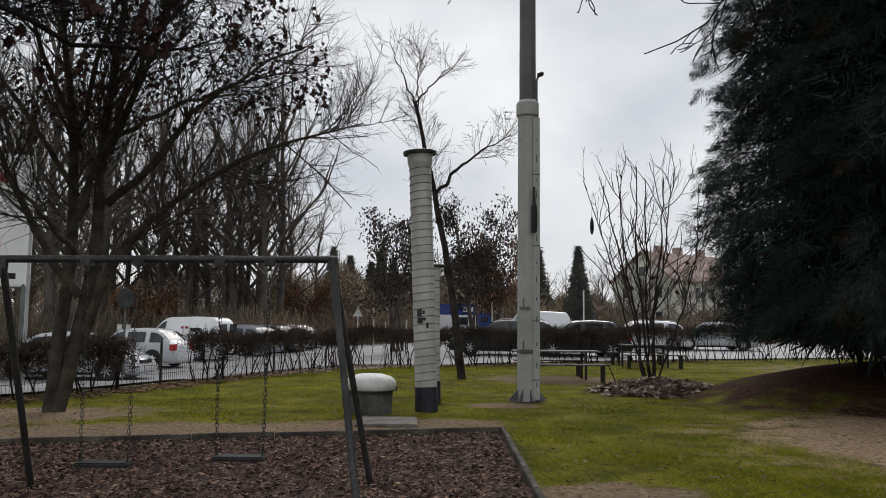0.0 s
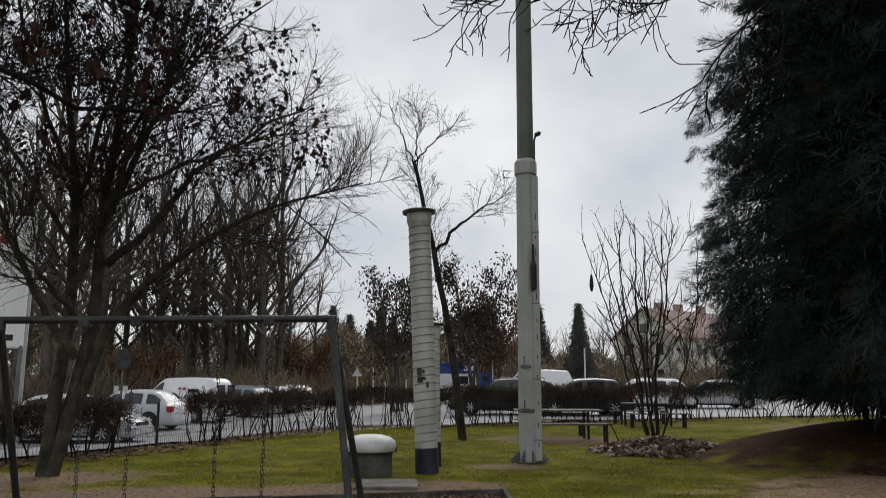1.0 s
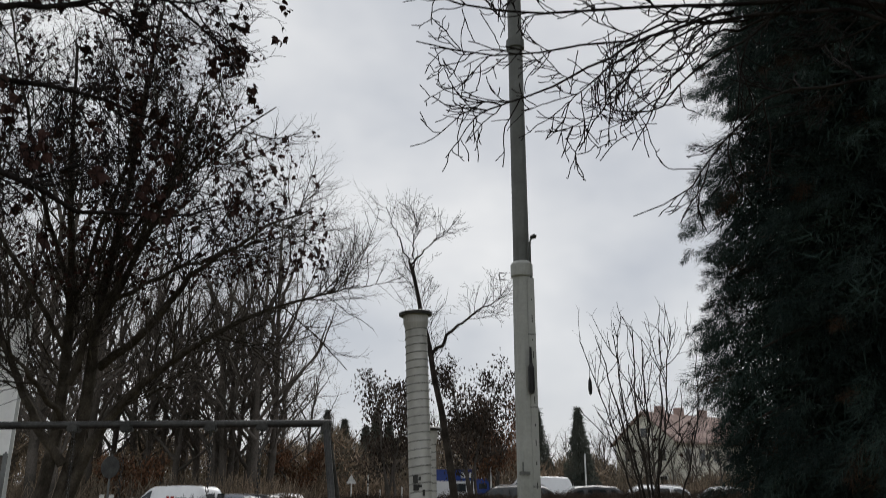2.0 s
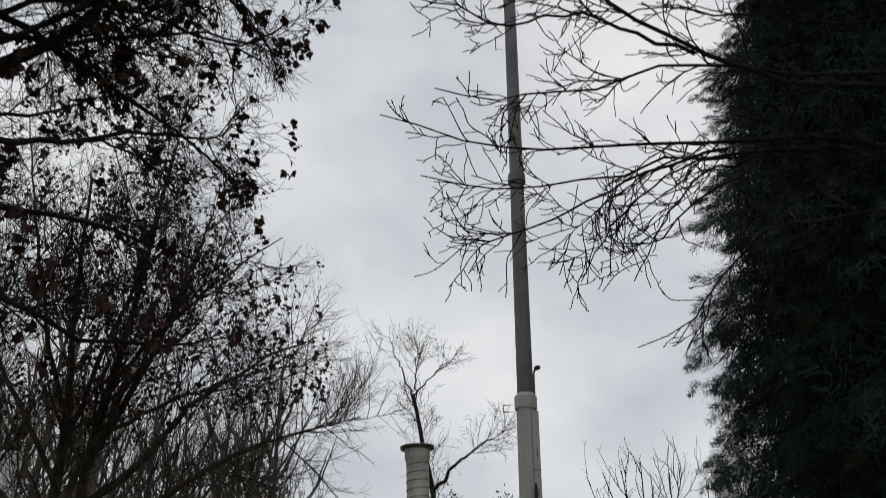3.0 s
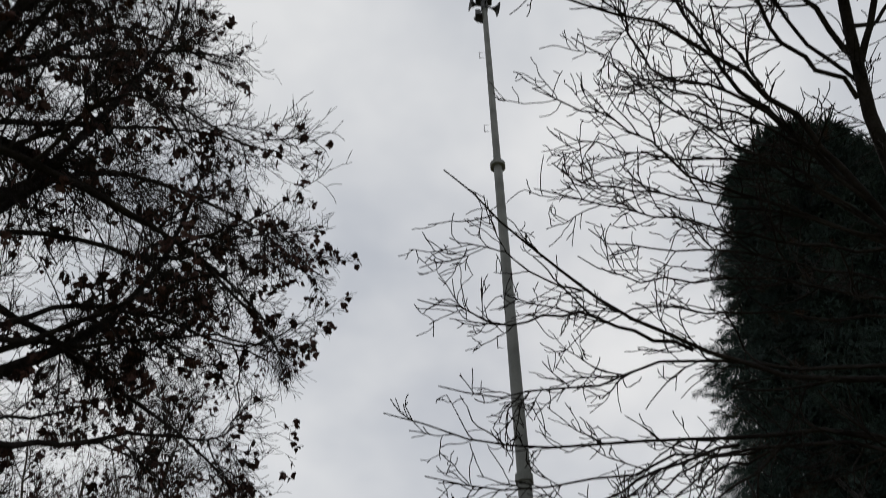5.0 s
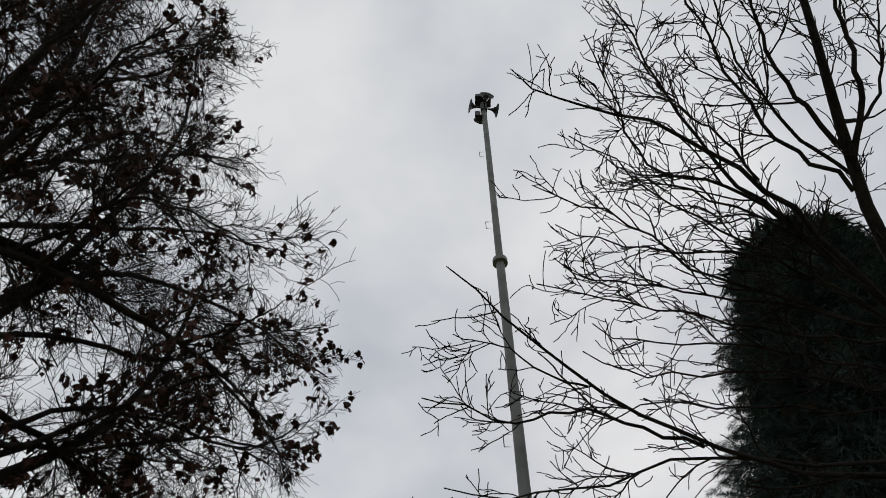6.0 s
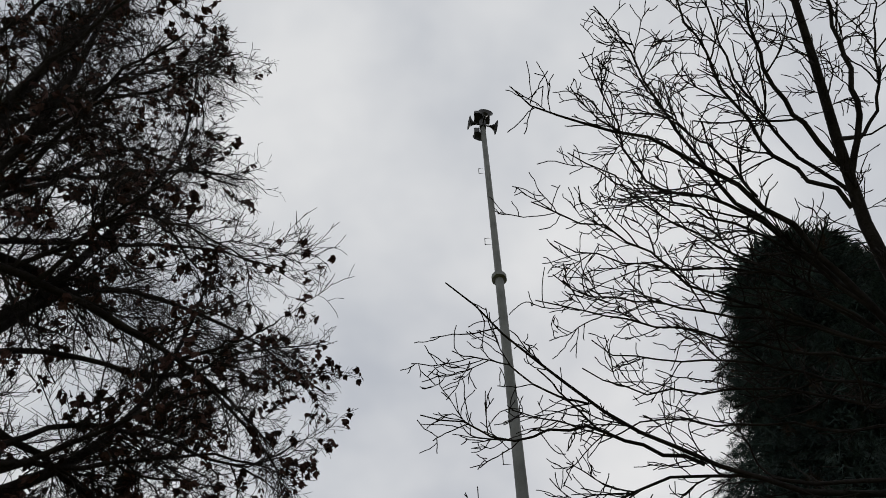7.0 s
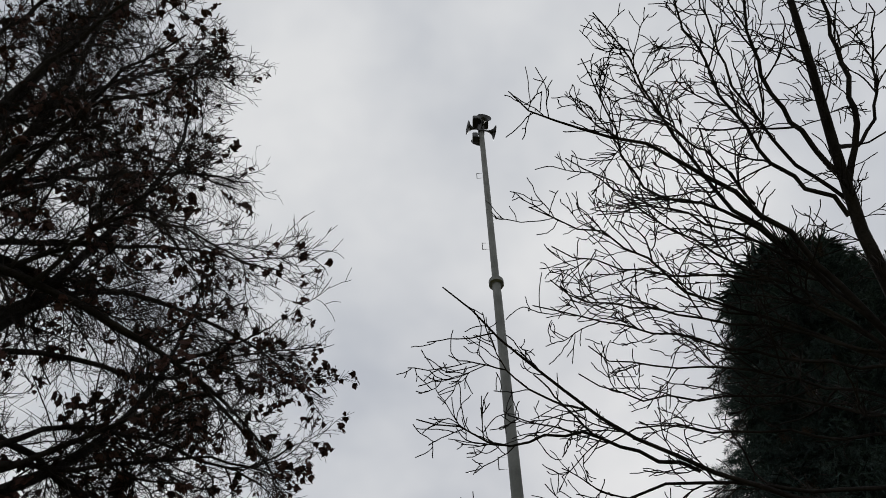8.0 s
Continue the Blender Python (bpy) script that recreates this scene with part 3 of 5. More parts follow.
maple_limbs += [
    ([(-6.2, 13.2, 3.2), (-5.7, 13.1, 4.6), (-5.1, 12.9, 5.9), (-4.4, 12.6, 7.2)], 0.07, 0.015),
    ([(-5.9, 13.3, 4.2), (-5.2, 13.2, 5.6), (-4.7, 13.0, 7.0), (-4.3, 12.8, 8.5)], 0.07, 0.015),
    ([(-6.1, 13.2, 1.9), (-6.9, 13.1, 3.0), (-7.6, 13.0, 4.5), (-8.0, 12.9, 6.5)], 0.08, 0.015),
    ([(-6.3, 13.2, 4.6), (-5.6, 13.0, 7.0), (-5.2, 12.7, 9.3), (-5.0, 12.5, 11.0)], 0.05, 0.01),
    ([(-6.2, 13.2, 4.4), (-7.0, 12.9, 6.6), (-7.6, 12.7, 8.8), (-8.0, 12.5, 10.5)], 0.05, 0.01),
]
maple_limbs += [
    ([(-5.8, 13.4, 5.5), (-4.7, 13.2, 6.8), (-3.7, 12.9, 7.6), (-2.9, 12.6, 8.0)], 0.05, 0.01),
    ([(-5.8, 13.4, 4.6), (-4.5, 13.6, 5.4), (-3.3, 13.6, 5.8), (-2.4, 13.5, 5.9)], 0.05, 0.01),
    ([(-6.2, 13.2, 3.6), (-7.2, 12.2, 5.6), (-7.9, 11.6, 7.6), (-8.2, 11.2, 9.2)], 0.05, 0.01),
]
tree("maple_tree", "multi-stemmed leafless maple with a few withered leaves", -6.4, 13.1, maple_limbs, [dict(n=400, length=2.2, angle=45, k=9, rad=0.021, lift=0.06, wander=0.12, tmin=0.3), dict(n=4200, length=1.0, angle=45, k=5, rad=0.0095, lift=0.03, wander=0.16),
    dict(n=19000, length=0.42, angle=45, k=3, rad=0.0055, lift=0.03, wander=0.2)], BARK_GREY, BARK,
    LEAF_RED, clusters(0.065, 6, 0.05, lambda p: (p[:, 2] > 4.7) & (p[:, 0] - 6.4 < -0.15 * (p[:, 1] + 13.1))), 0.085)

# old oak-like tree whose trunk stands beside the path, limbs over the swing
def rim_share(p):
    """Share of leaf bunches by bearing from the camera: fitted to the crown's right edge in view."""
    return np.interp(np.arctan2(p[:, 0] - 8.2, p[:, 1] + 5.2), np.radians([-50, -25, -14]), [0.045, 0.042, 0.075])


oak_limbs = []
oak_limbs += [
    ([(-8.2, 5.2, -0.1), (-8.0, 5.3, 3.0), (-7.6, 5.4, 6.0), (-7.3, 5.4, 9.5), (-7.2, 5.2, 14), (-7.4, 4.8, 22)], 0.265, 0.025),
    ([(-7.9, 5.3, 4.0), (-5.5, 7.1, 5.2), (-4.7, 7.9, 4.8), (-4.2, 8.4, 4.65), (-3.8, 8.8, 4.5), (-3.3, 9.2, 4.7), (-2.8, 9.6, 5.1)], 0.078, 0.01),
    ([(-7.6, 5.4, 6.0), (-6.0, 6.7, 6.7), (-5.5, 7.6, 7.7), (-5.3, 8.2, 8.5), (-5.1, 8.8, 9.6), (-4.9, 9.4, 11.8), (-5.1, 9.8, 14.9)], 0.117, 0.02),
    ([(-7.3, 5.3, 9.6), (-6.8, 5.5, 10.4), (-6.3, 6.1, 10.8), (-5.5, 7.3, 11.0), (-4.2, 8.4, 10.9), (-3.3, 9.1, 10.4), (-2.6, 9.7, 9.6)], 0.086, 0.012),
    ([(-7.5, 5.4, 7.0), (-6.3, 6.4, 8.2), (-6.0, 7.2, 11.5), (-4.8, 8.5, 12.7), (-3.5, 9.5, 12.6), (-2.3, 10.3, 12.1)], 0.094, 0.012),
]
oak_limbs += [
    ([(-7.4, 5.4, 7.2), (-5.9, 6.2, 8.6), (-5.9, 6.4, 9.7), (-5.7, 6.8, 11.3), (-5.6, 7.2, 13.4), (-5.6, 7.5, 16.9), (-6.3, 7.1, 21.0)], 0.094, 0.015),
    ([(-7.3, 5.3, 9.0), (-6.5, 5.4, 11.8), (-6.7, 5.3, 14.8), (-7.0, 4.8, 18.3), (-7.3, 4.2, 21.5)], 0.101, 0.02),
    ([(-7.2, 5.3, 8.5), (-6.0, 7.2, 8.7), (-5.0, 8.7, 8.6), (-4.0, 9.9, 8.4), (-3.2, 10.8, 8.0)], 0.078, 0.012),
    ([(-7.7, 5.4, 5.2), (-6.2, 7.6, 6.0), (-5.2, 9.2, 6.6), (-4.5, 10.3, 6.8), (-3.7, 11.0, 6.7)], 0.078, 0.012),
    ([(-7.6, 5.3, 6.4), (-6.7, 8.0, 7.4), (-6.2, 9.6, 8.4), (-5.6, 10.8, 9.8)], 0.062, 0.012),
]
oak_limbs += [
    ([(-7.2, 5.2, 11.0), (-6.0, 6.4, 13.5), (-4.9, 7.4, 15.5), (-4.2, 8.2, 16.5)], 0.062, 0.012),
    ([(-7.2, 5.2, 12.5), (-6.1, 5.6, 16.0), (-5.3, 6.2, 18.5), (-4.9, 6.6, 20.0)], 0.062, 0.012),
    ([(-7.3, 5.3, 9.8), (-5.9, 6.9, 12.2), (-4.6, 8.2, 13.9), (-3.3, 9.2, 14.6)], 0.062, 0.012),
    ([(-7.3, 5.2, 10.5), (-6.6, 4.6, 14.0), (-6.0, 4.3, 17.5), (-5.6, 4.2, 20.5)], 0.062, 0.012),
    ([(-5.7, 6.7, 7.6), (-4.9, 7.7, 8.2), (-4.0, 8.7, 9.3), (-3.2, 9.4, 9.9), (-2.6, 10.0, 9.9)], 0.048, 0.01),
]
oak_limbs += [
    ([(-6.0, 6.2, 8.7), (-5.4, 7.1, 9.8), (-4.2, 8.2, 10.2), (-3.5, 8.8, 11.7), (-2.4, 9.5, 12.6)], 0.048, 0.01),
    ([(-5.5, 7.1, 6.4), (-4.8, 8.1, 7.0), (-4.2, 8.8, 7.7), (-3.4, 9.6, 8.0), (-3.1, 10.0, 8.7)], 0.048, 0.01),
    ([(-5.8, 6.9, 7.5), (-5.2, 7.8, 9.2), (-4.2, 8.8, 9.7), (-3.2, 9.6, 9.7), (-2.7, 10.2, 10.8)], 0.048, 0.01),
    ([(-6.6, 5.2, 10.6), (-6.2, 5.9, 12.2), (-5.9, 6.4, 14.8), (-5.1, 7.2, 15.2), (-4.3, 7.9, 15.7)], 0.048, 0.01),
]
# upper limbs over the path, and the long arms that hang out over the swing
oak_limbs += [
    ([(-7.3, 5.3, 9.0), (-6.29, 5.38, 10.3), (-5.53, 4.87, 11.7), (-4.63, 4.1, 12.5), (-3.63, 3.61, 12.5)], 0.07, 0.012),
    ([(-7.2, 5.2, 10.5), (-6.49, 4.62, 11.2), (-5.79, 4.09, 12.5), (-4.87, 3.48, 13.1), (-3.68, 2.87, 13.2)], 0.07, 0.012),
    ([(-7.2, 5.0, 11.0), (-6.63, 3.76, 12.1), (-6.04, 3.47, 13.2), (-4.76, 2.64, 14.0)], 0.06, 0.012),
    ([(-7.3, 5.4, 9.3), (-5.97, 5.99, 10.1), (-5.06, 5.95, 10.7), (-4.04, 5.24, 11.0), (-3.4, 4.95, 11.3)], 0.06, 0.01),
    ([(-7.3, 5.3, 9.6), (-6.16, 4.98, 10.6), (-5.36, 4.47, 12.0), (-3.98, 4.37, 12.3), (-3.14, 3.96, 12.5)], 0.06, 0.01),
]
oak_limbs += [
    ([(-7.4, 5.4, 8.6), (-6.14, 5.35, 9.7), (-4.9, 6.04, 9.66), (-4.21, 6.4, 9.5), (-3.49, 6.83, 9.2), (-2.74, 7.27, 8.8), (-2.29, 7.62, 8.45)], 0.085, 0.01),
    ([(-7.7, 5.4, 6.2), (-5.64, 7.32, 7.6), (-4.74, 7.35, 8.3), (-4.03, 7.17, 8.6), (-3.34, 7.03, 8.8), (-2.8, 7.06, 8.9)], 0.085, 0.012),
    ([(-3.5, 6.83, 9.2), (-3.0, 6.68, 9.3), (-2.53, 6.55, 9.4), (-2.2, 6.4, 9.5)], 0.03, 0.008),
    ([(-5.25, 5.82, 9.6), (-4.32, 5.23, 10.3), (-3.58, 5.37, 10.4), (-3.1, 5.75, 10.3), (-2.5, 6.0, 10.15)], 0.035, 0.008),
]
tree("leaf_hung_tree", "tall tree with dark withered leaves hanging in bunches", -8.2, 5.2, oak_limbs, [dict(n=760, length=1.7, angle=48, k=9, rad=0.02, lift=0.0, wander=0.15, tmin=0.22, tmax=0.97), dict(n=8600, length=0.8, angle=46, k=6, rad=0.009, lift=0.0, wander=0.16),
    dict(n=25000, length=0.36, angle=46, k=3, rad=0.0055, lift=0.01, wander=0.2)], BARK_DARK, BARK_DARK,
    LEAF_RED, clusters(rim_share, 6, 0.042, lambda p: p[:, 0] - 8.2 < -0.165 * (p[:, 1] + 5.2)), 0.125, 5, least=0.0042)

# bare tree reaching across in front of the conifer
FORK = (4.77, 5.43, 7.45)
bare_limbs = [
    ([(6.6, 5.9, -0.1), (6.2, 5.8, 2.6), (5.5, 5.6, 5.2), FORK, (4.44, 4.68, 8.7), (4.43, 4.22, 9.3), (4.32, 3.75, 10.0), (4.22, 2.9, 11.1), (4.1, 1.7, 12.6), (4.0, 0.8, 13.6)], 0.16, 0.012),
    ([(4.46, 4.27, 9.2), (4.66, 3.69, 9.9), (4.68, 3.21, 10.8), (4.6, 2.32, 12.0)], 0.04, 0.012),
    ([(4.43, 4.22, 9.26), (3.86, 3.74, 10.0), (3.67, 3.2, 10.8), (3.66, 2.37, 11.7)], 0.034, 0.01),
    ([FORK, (4.15, 5.0, 8.5), (3.48, 4.52, 9.2), (2.87, 4.23, 9.5), (2.19, 3.93, 9.74), (1.36, 3.78, 9.88), (0.91, 3.82, 9.8), (0.73, 3.44, 9.9)], 0.046, 0.007),
    ([FORK, (3.94, 4.96, 8.8), (3.32, 4.77, 9.4), (2.87, 4.31, 9.9), (2.44, 3.68, 10.5), (2.06, 3.18, 10.85), (1.79, 2.89, 11.0)], 0.04, 0.007),
]
bare_limbs += [
    ([(3.94, 4.96, 8.8), (3.17, 4.63, 9.4), (2.7, 4.64, 9.56), (2.33, 4.66, 9.67), (2.1, 4.21, 10.0), (1.61, 3.28, 10.5)], 0.024, 0.007),
    ([FORK, (4.04, 4.99, 8.6), (3.25, 4.81, 9.1), (2.64, 4.6, 9.36), (1.76, 4.76, 9.4)], 0.026, 0.007),
    ([FORK, (3.77, 5.54, 8.3), (3.09, 5.46, 8.6), (2.57, 5.37, 8.9), (2.07, 4.92, 9.2), (1.36, 4.82, 9.3), (0.97, 4.68, 9.46)], 0.026, 0.007),
    ([FORK, (3.75, 5.09, 8.56), (2.49, 5.21, 8.9), (1.67, 5.2, 9.0), (1.23, 5.06, 9.2)], 0.02, 0.007),
    ([FORK, (3.73, 5.48, 8.2), (2.56, 5.52, 8.5), (2.01, 5.41, 8.6), (1.57, 5.56, 8.6), (1.18, 5.25, 8.8)], 0.02, 0.007),
]
bare_limbs += [
    ([FORK, (3.71, 5.77, 8.0), (2.43, 5.74, 8.4), (1.88, 5.63, 8.5), (1.39, 5.6, 8.6), (0.98, 5.5, 8.65)], 0.02, 0.007),
    ([(5.1, 5.5, 6.6), (3.68, 6.08, 7.75), (2.52, 6.18, 7.9), (1.9, 6.3, 7.9), (1.47, 6.04, 8.1)], 0.022, 0.007),
    ([(5.3, 5.5, 5.9), (3.56, 6.86, 6.96), (2.58, 6.67, 7.4), (1.51, 6.32, 7.83), (0.65, 5.72, 8.25), (0.41, 5.46, 8.5), (-0.04, 5.19, 8.6)], 0.042, 0.008),
    ([(2.73, 6.73, 7.3), (2.06, 6.71, 7.55), (1.64, 6.53, 7.7), (1.13, 6.53, 7.7), (0.62, 6.65, 7.5), (0.19, 6.44, 7.6), (-0.34, 6.32, 7.7)], 0.024, 0.007),
    ([(1.51, 6.32, 7.83), (1.01, 6.18, 7.9), (0.58, 5.91, 8.1), (0.02, 5.84, 8.2)], 0.014, 0.006),
]
bare_limbs += [
    ([(5.5, 5.6, 5.2), (3.87, 7.1, 6.5), (2.87, 7.33, 6.55), (1.93, 7.43, 6.5), (0.99, 7.46, 6.54), (0.35, 7.38, 6.56), (-0.71, 7.11, 6.74)], 0.034, 0.007),
    ([(5.5, 5.6, 5.0), (3.86, 7.17, 6.4), (2.54, 7.42, 6.4), (1.6, 7.55, 6.2), (0.66, 7.66, 6.1), (-0.26, 7.5, 6.2)], 0.028, 0.007),
    ([(3.14, 7.3, 6.45), (2.1, 7.55, 6.2), (1.26, 7.75, 5.8), (0.46, 7.87, 5.5), (-0.09, 7.7, 5.65)], 0.02, 0.007),
    ([(4.9, 5.9, 6.4), (3.48, 6.77, 7.1), (2.57, 6.76, 7.3), (1.68, 7.03, 7.0), (1.05, 7.02, 7.0), (0.22, 7.09, 6.8), (-0.11, 6.97, 7.0)], 0.026, 0.007),
    ([(3.45, 7.29, 6.45), (2.51, 7.43, 6.2), (1.85, 7.69, 5.7), (1.52, 7.91, 5.1)], 0.016, 0.006),
]
bare_limbs += [
    ([(3.61, 7.27, 6.4), (2.82, 7.43, 6.2), (2.46, 7.59, 5.8), (2.1, 7.89, 5.1)], 0.016, 0.006),
    ([(5.5, 5.7, 4.9), (3.58, 7.55, 5.7), (3.0, 7.86, 5.1), (2.72, 8.02, 4.6), (2.4, 8.07, 4.5), (2.11, 8.08, 4.4)], 0.024, 0.006),
    ([(3.9, 7.1, 6.5), (2.69, 7.57, 5.9), (2.42, 7.74, 5.5), (1.88, 7.79, 5.45), (1.7, 7.72, 5.7), (1.85, 7.55, 5.9)], 0.016, 0.006),
    ([(2.9, 7.3, 6.5), (2.03, 7.52, 6.1), (1.69, 7.67, 5.8), (1.33, 7.79, 5.45)], 0.013, 0.006),
]
bare_limbs += [
    ([(4.4, 4.5, 8.9), (3.6, 4.1, 9.6), (3.2, 3.6, 10.3), (2.9, 3.0, 11.0), (2.7, 2.5, 11.4)], 0.028, 0.008),
    ([(4.43, 4.4, 9.1), (3.9, 4.2, 9.6), (3.3, 3.4, 10.6), (3.1, 2.7, 11.3)], 0.024, 0.008),
    ([(4.4, 4.0, 9.6), (4.9, 4.2, 9.9), (5.3, 3.8, 10.6), (5.4, 3.0, 11.6)], 0.028, 0.008),
    ([FORK, (3.9, 5.3, 8.4), (3.2, 5.0, 8.95), (2.6, 4.95, 9.15), (1.9, 4.4, 9.6), (1.4, 4.2, 9.75)], 0.022, 0.007),
    ([(5.0, 5.5, 6.9), (3.7, 5.92, 7.9), (2.75, 5.95, 8.1), (2.05, 6.0, 8.15), (1.6, 5.85, 8.35)], 0.02, 0.007),
    ([(3.48, 4.52, 9.2), (3.0, 4.1, 9.75), (2.6, 3.9, 10.0), (2.2, 3.5, 10.4)], 0.018, 0.007),
    ([(5.1, 5.5, 6.6), (3.7, 6.4, 7.5), (2.9, 6.45, 7.6), (2.2, 6.4, 7.75), (1.6, 6.6, 7.5)], 0.02, 0.007),
]
tree("bare_tree", "bare grey-barked tree with long wavy limbs", 6.6, 5.9, bare_limbs,
     [dict(n=500, length=1.1, angle=40, k=10, rad=0.0135, lift=0.03, wander=0.15, tmin=0.22, tmax=0.94, taper=0.6, fork=0.8), dict(n=1800, length=0.52, angle=44, k=8, rad=0.0095, lift=0.035, wander=0.17, taper=0.7, fork=0.85),
      dict(n=1000, length=0.24, angle=48, k=5, rad=0.0075, lift=0.04, wander=0.16, taper=0.8, fork=0.9)], BARK_DARK, BARK_DARK, floor=4.1, least=0.0062)

# slim leaning tree behind the pipe
tree("slim_tree", "slim bare tree with a leaning stem", 0.5, 20.7, [
    ([(0.54, 20.7, -0.1), (0.4, 20.7, 1.1), (0.2, 20.7, 2.7), (0.0, 20.7, 3.6), (-0.2, 20.7, 4.8), (-0.4, 20.7, 5.5), (-0.6, 20.7, 6.6), (-0.8, 20.7, 7.4)], 0.115, 0.045),
    ([(-0.8, 20.7, 7.3), (-1.1, 20.7, 8.0), (-1.5, 20.6, 9.0)], 0.028, 0.008), ([(-0.7, 20.7, 6.9), (-0.75, 20.9, 7.9), (-0.7, 20.9, 8.9)], 0.026, 0.008), ([(-0.8, 20.7, 7.3), (-0.3, 20.7, 7.9), (0.2, 20.7, 8.4)], 0.028, 0.008),
    ([(-0.2, 20.7, 4.9), (0.5, 20.7, 5.7), (1.1, 20.7, 6.1), (1.8, 20.6, 6.5)], 0.055, 0.008),
], [dict(n=90, length=1.35, angle=42, k=8, rad=0.012, lift=0.09, wander=0.12, tmin=0.5), dict(n=430, length=0.75, angle=42, k=6, rad=0.007, lift=0.03, wander=0.13),
    dict(n=450, length=0.35, angle=45, k=4, rad=0.0045, lift=0.03, wander=0.15)], BARK, BARK_DARK, least=0.0038)

# many-stemmed shrub on the leaf mound
stems = [([(4.8 + 0.12 * math.cos(k), 18.3 + 0.12 * math.sin(k), -0.05), (4.7 + 0.22 * math.cos(k), 18.3 + 0.2 * math.sin(k), 1.6), (4.65 + 0.55 * math.cos(k), 18.3 + 0.5 * math.sin(k), 3.2),
           (4.65 + 0.8 * w * math.cos(k), 18.3 + 0.8 * w * math.sin(k), 5.0 + 0.3 * math.sin(3 * k))], 0.032, 0.01) for k, w in ((0.1, 1.0), (1.1, 0.6), (2.2, 0.9), (3.2, 1.25), (4.3, 0.7), (5.4, 0.8))]
stems += [([(4.8, 18.3, 0), (4.4, 18.4, 1.3), (3.9, 18.5, 3.2), (3.35, 18.6, 4.9)], 0.025, 0.008), ([(4.9, 18.3, 0), (5.4, 18.2, 1.4), (5.9, 18.1, 3.0), (5.9, 18.0, 4.8)], 0.025, 0.008)]
tree("shrub", "many-stemmed bare shrub with few dried seed heads", 4.75, 18.3, stems,
     [dict(n=80, length=1.9, angle=36, k=9, rad=0.018, lift=0.09, wander=0.15, tmin=0.3, taper=0.6, fork=0.85), dict(n=190, length=0.8, angle=38, k=6, rad=0.012, lift=0.1, wander=0.18, taper=0.65, fork=0.85)], BARK, BARK_DARK,
     LEAF_RED, clusters(0.16, 2, 0.04, lambda p: p[:, 2] < 3.0), 0.09, category="shrub")


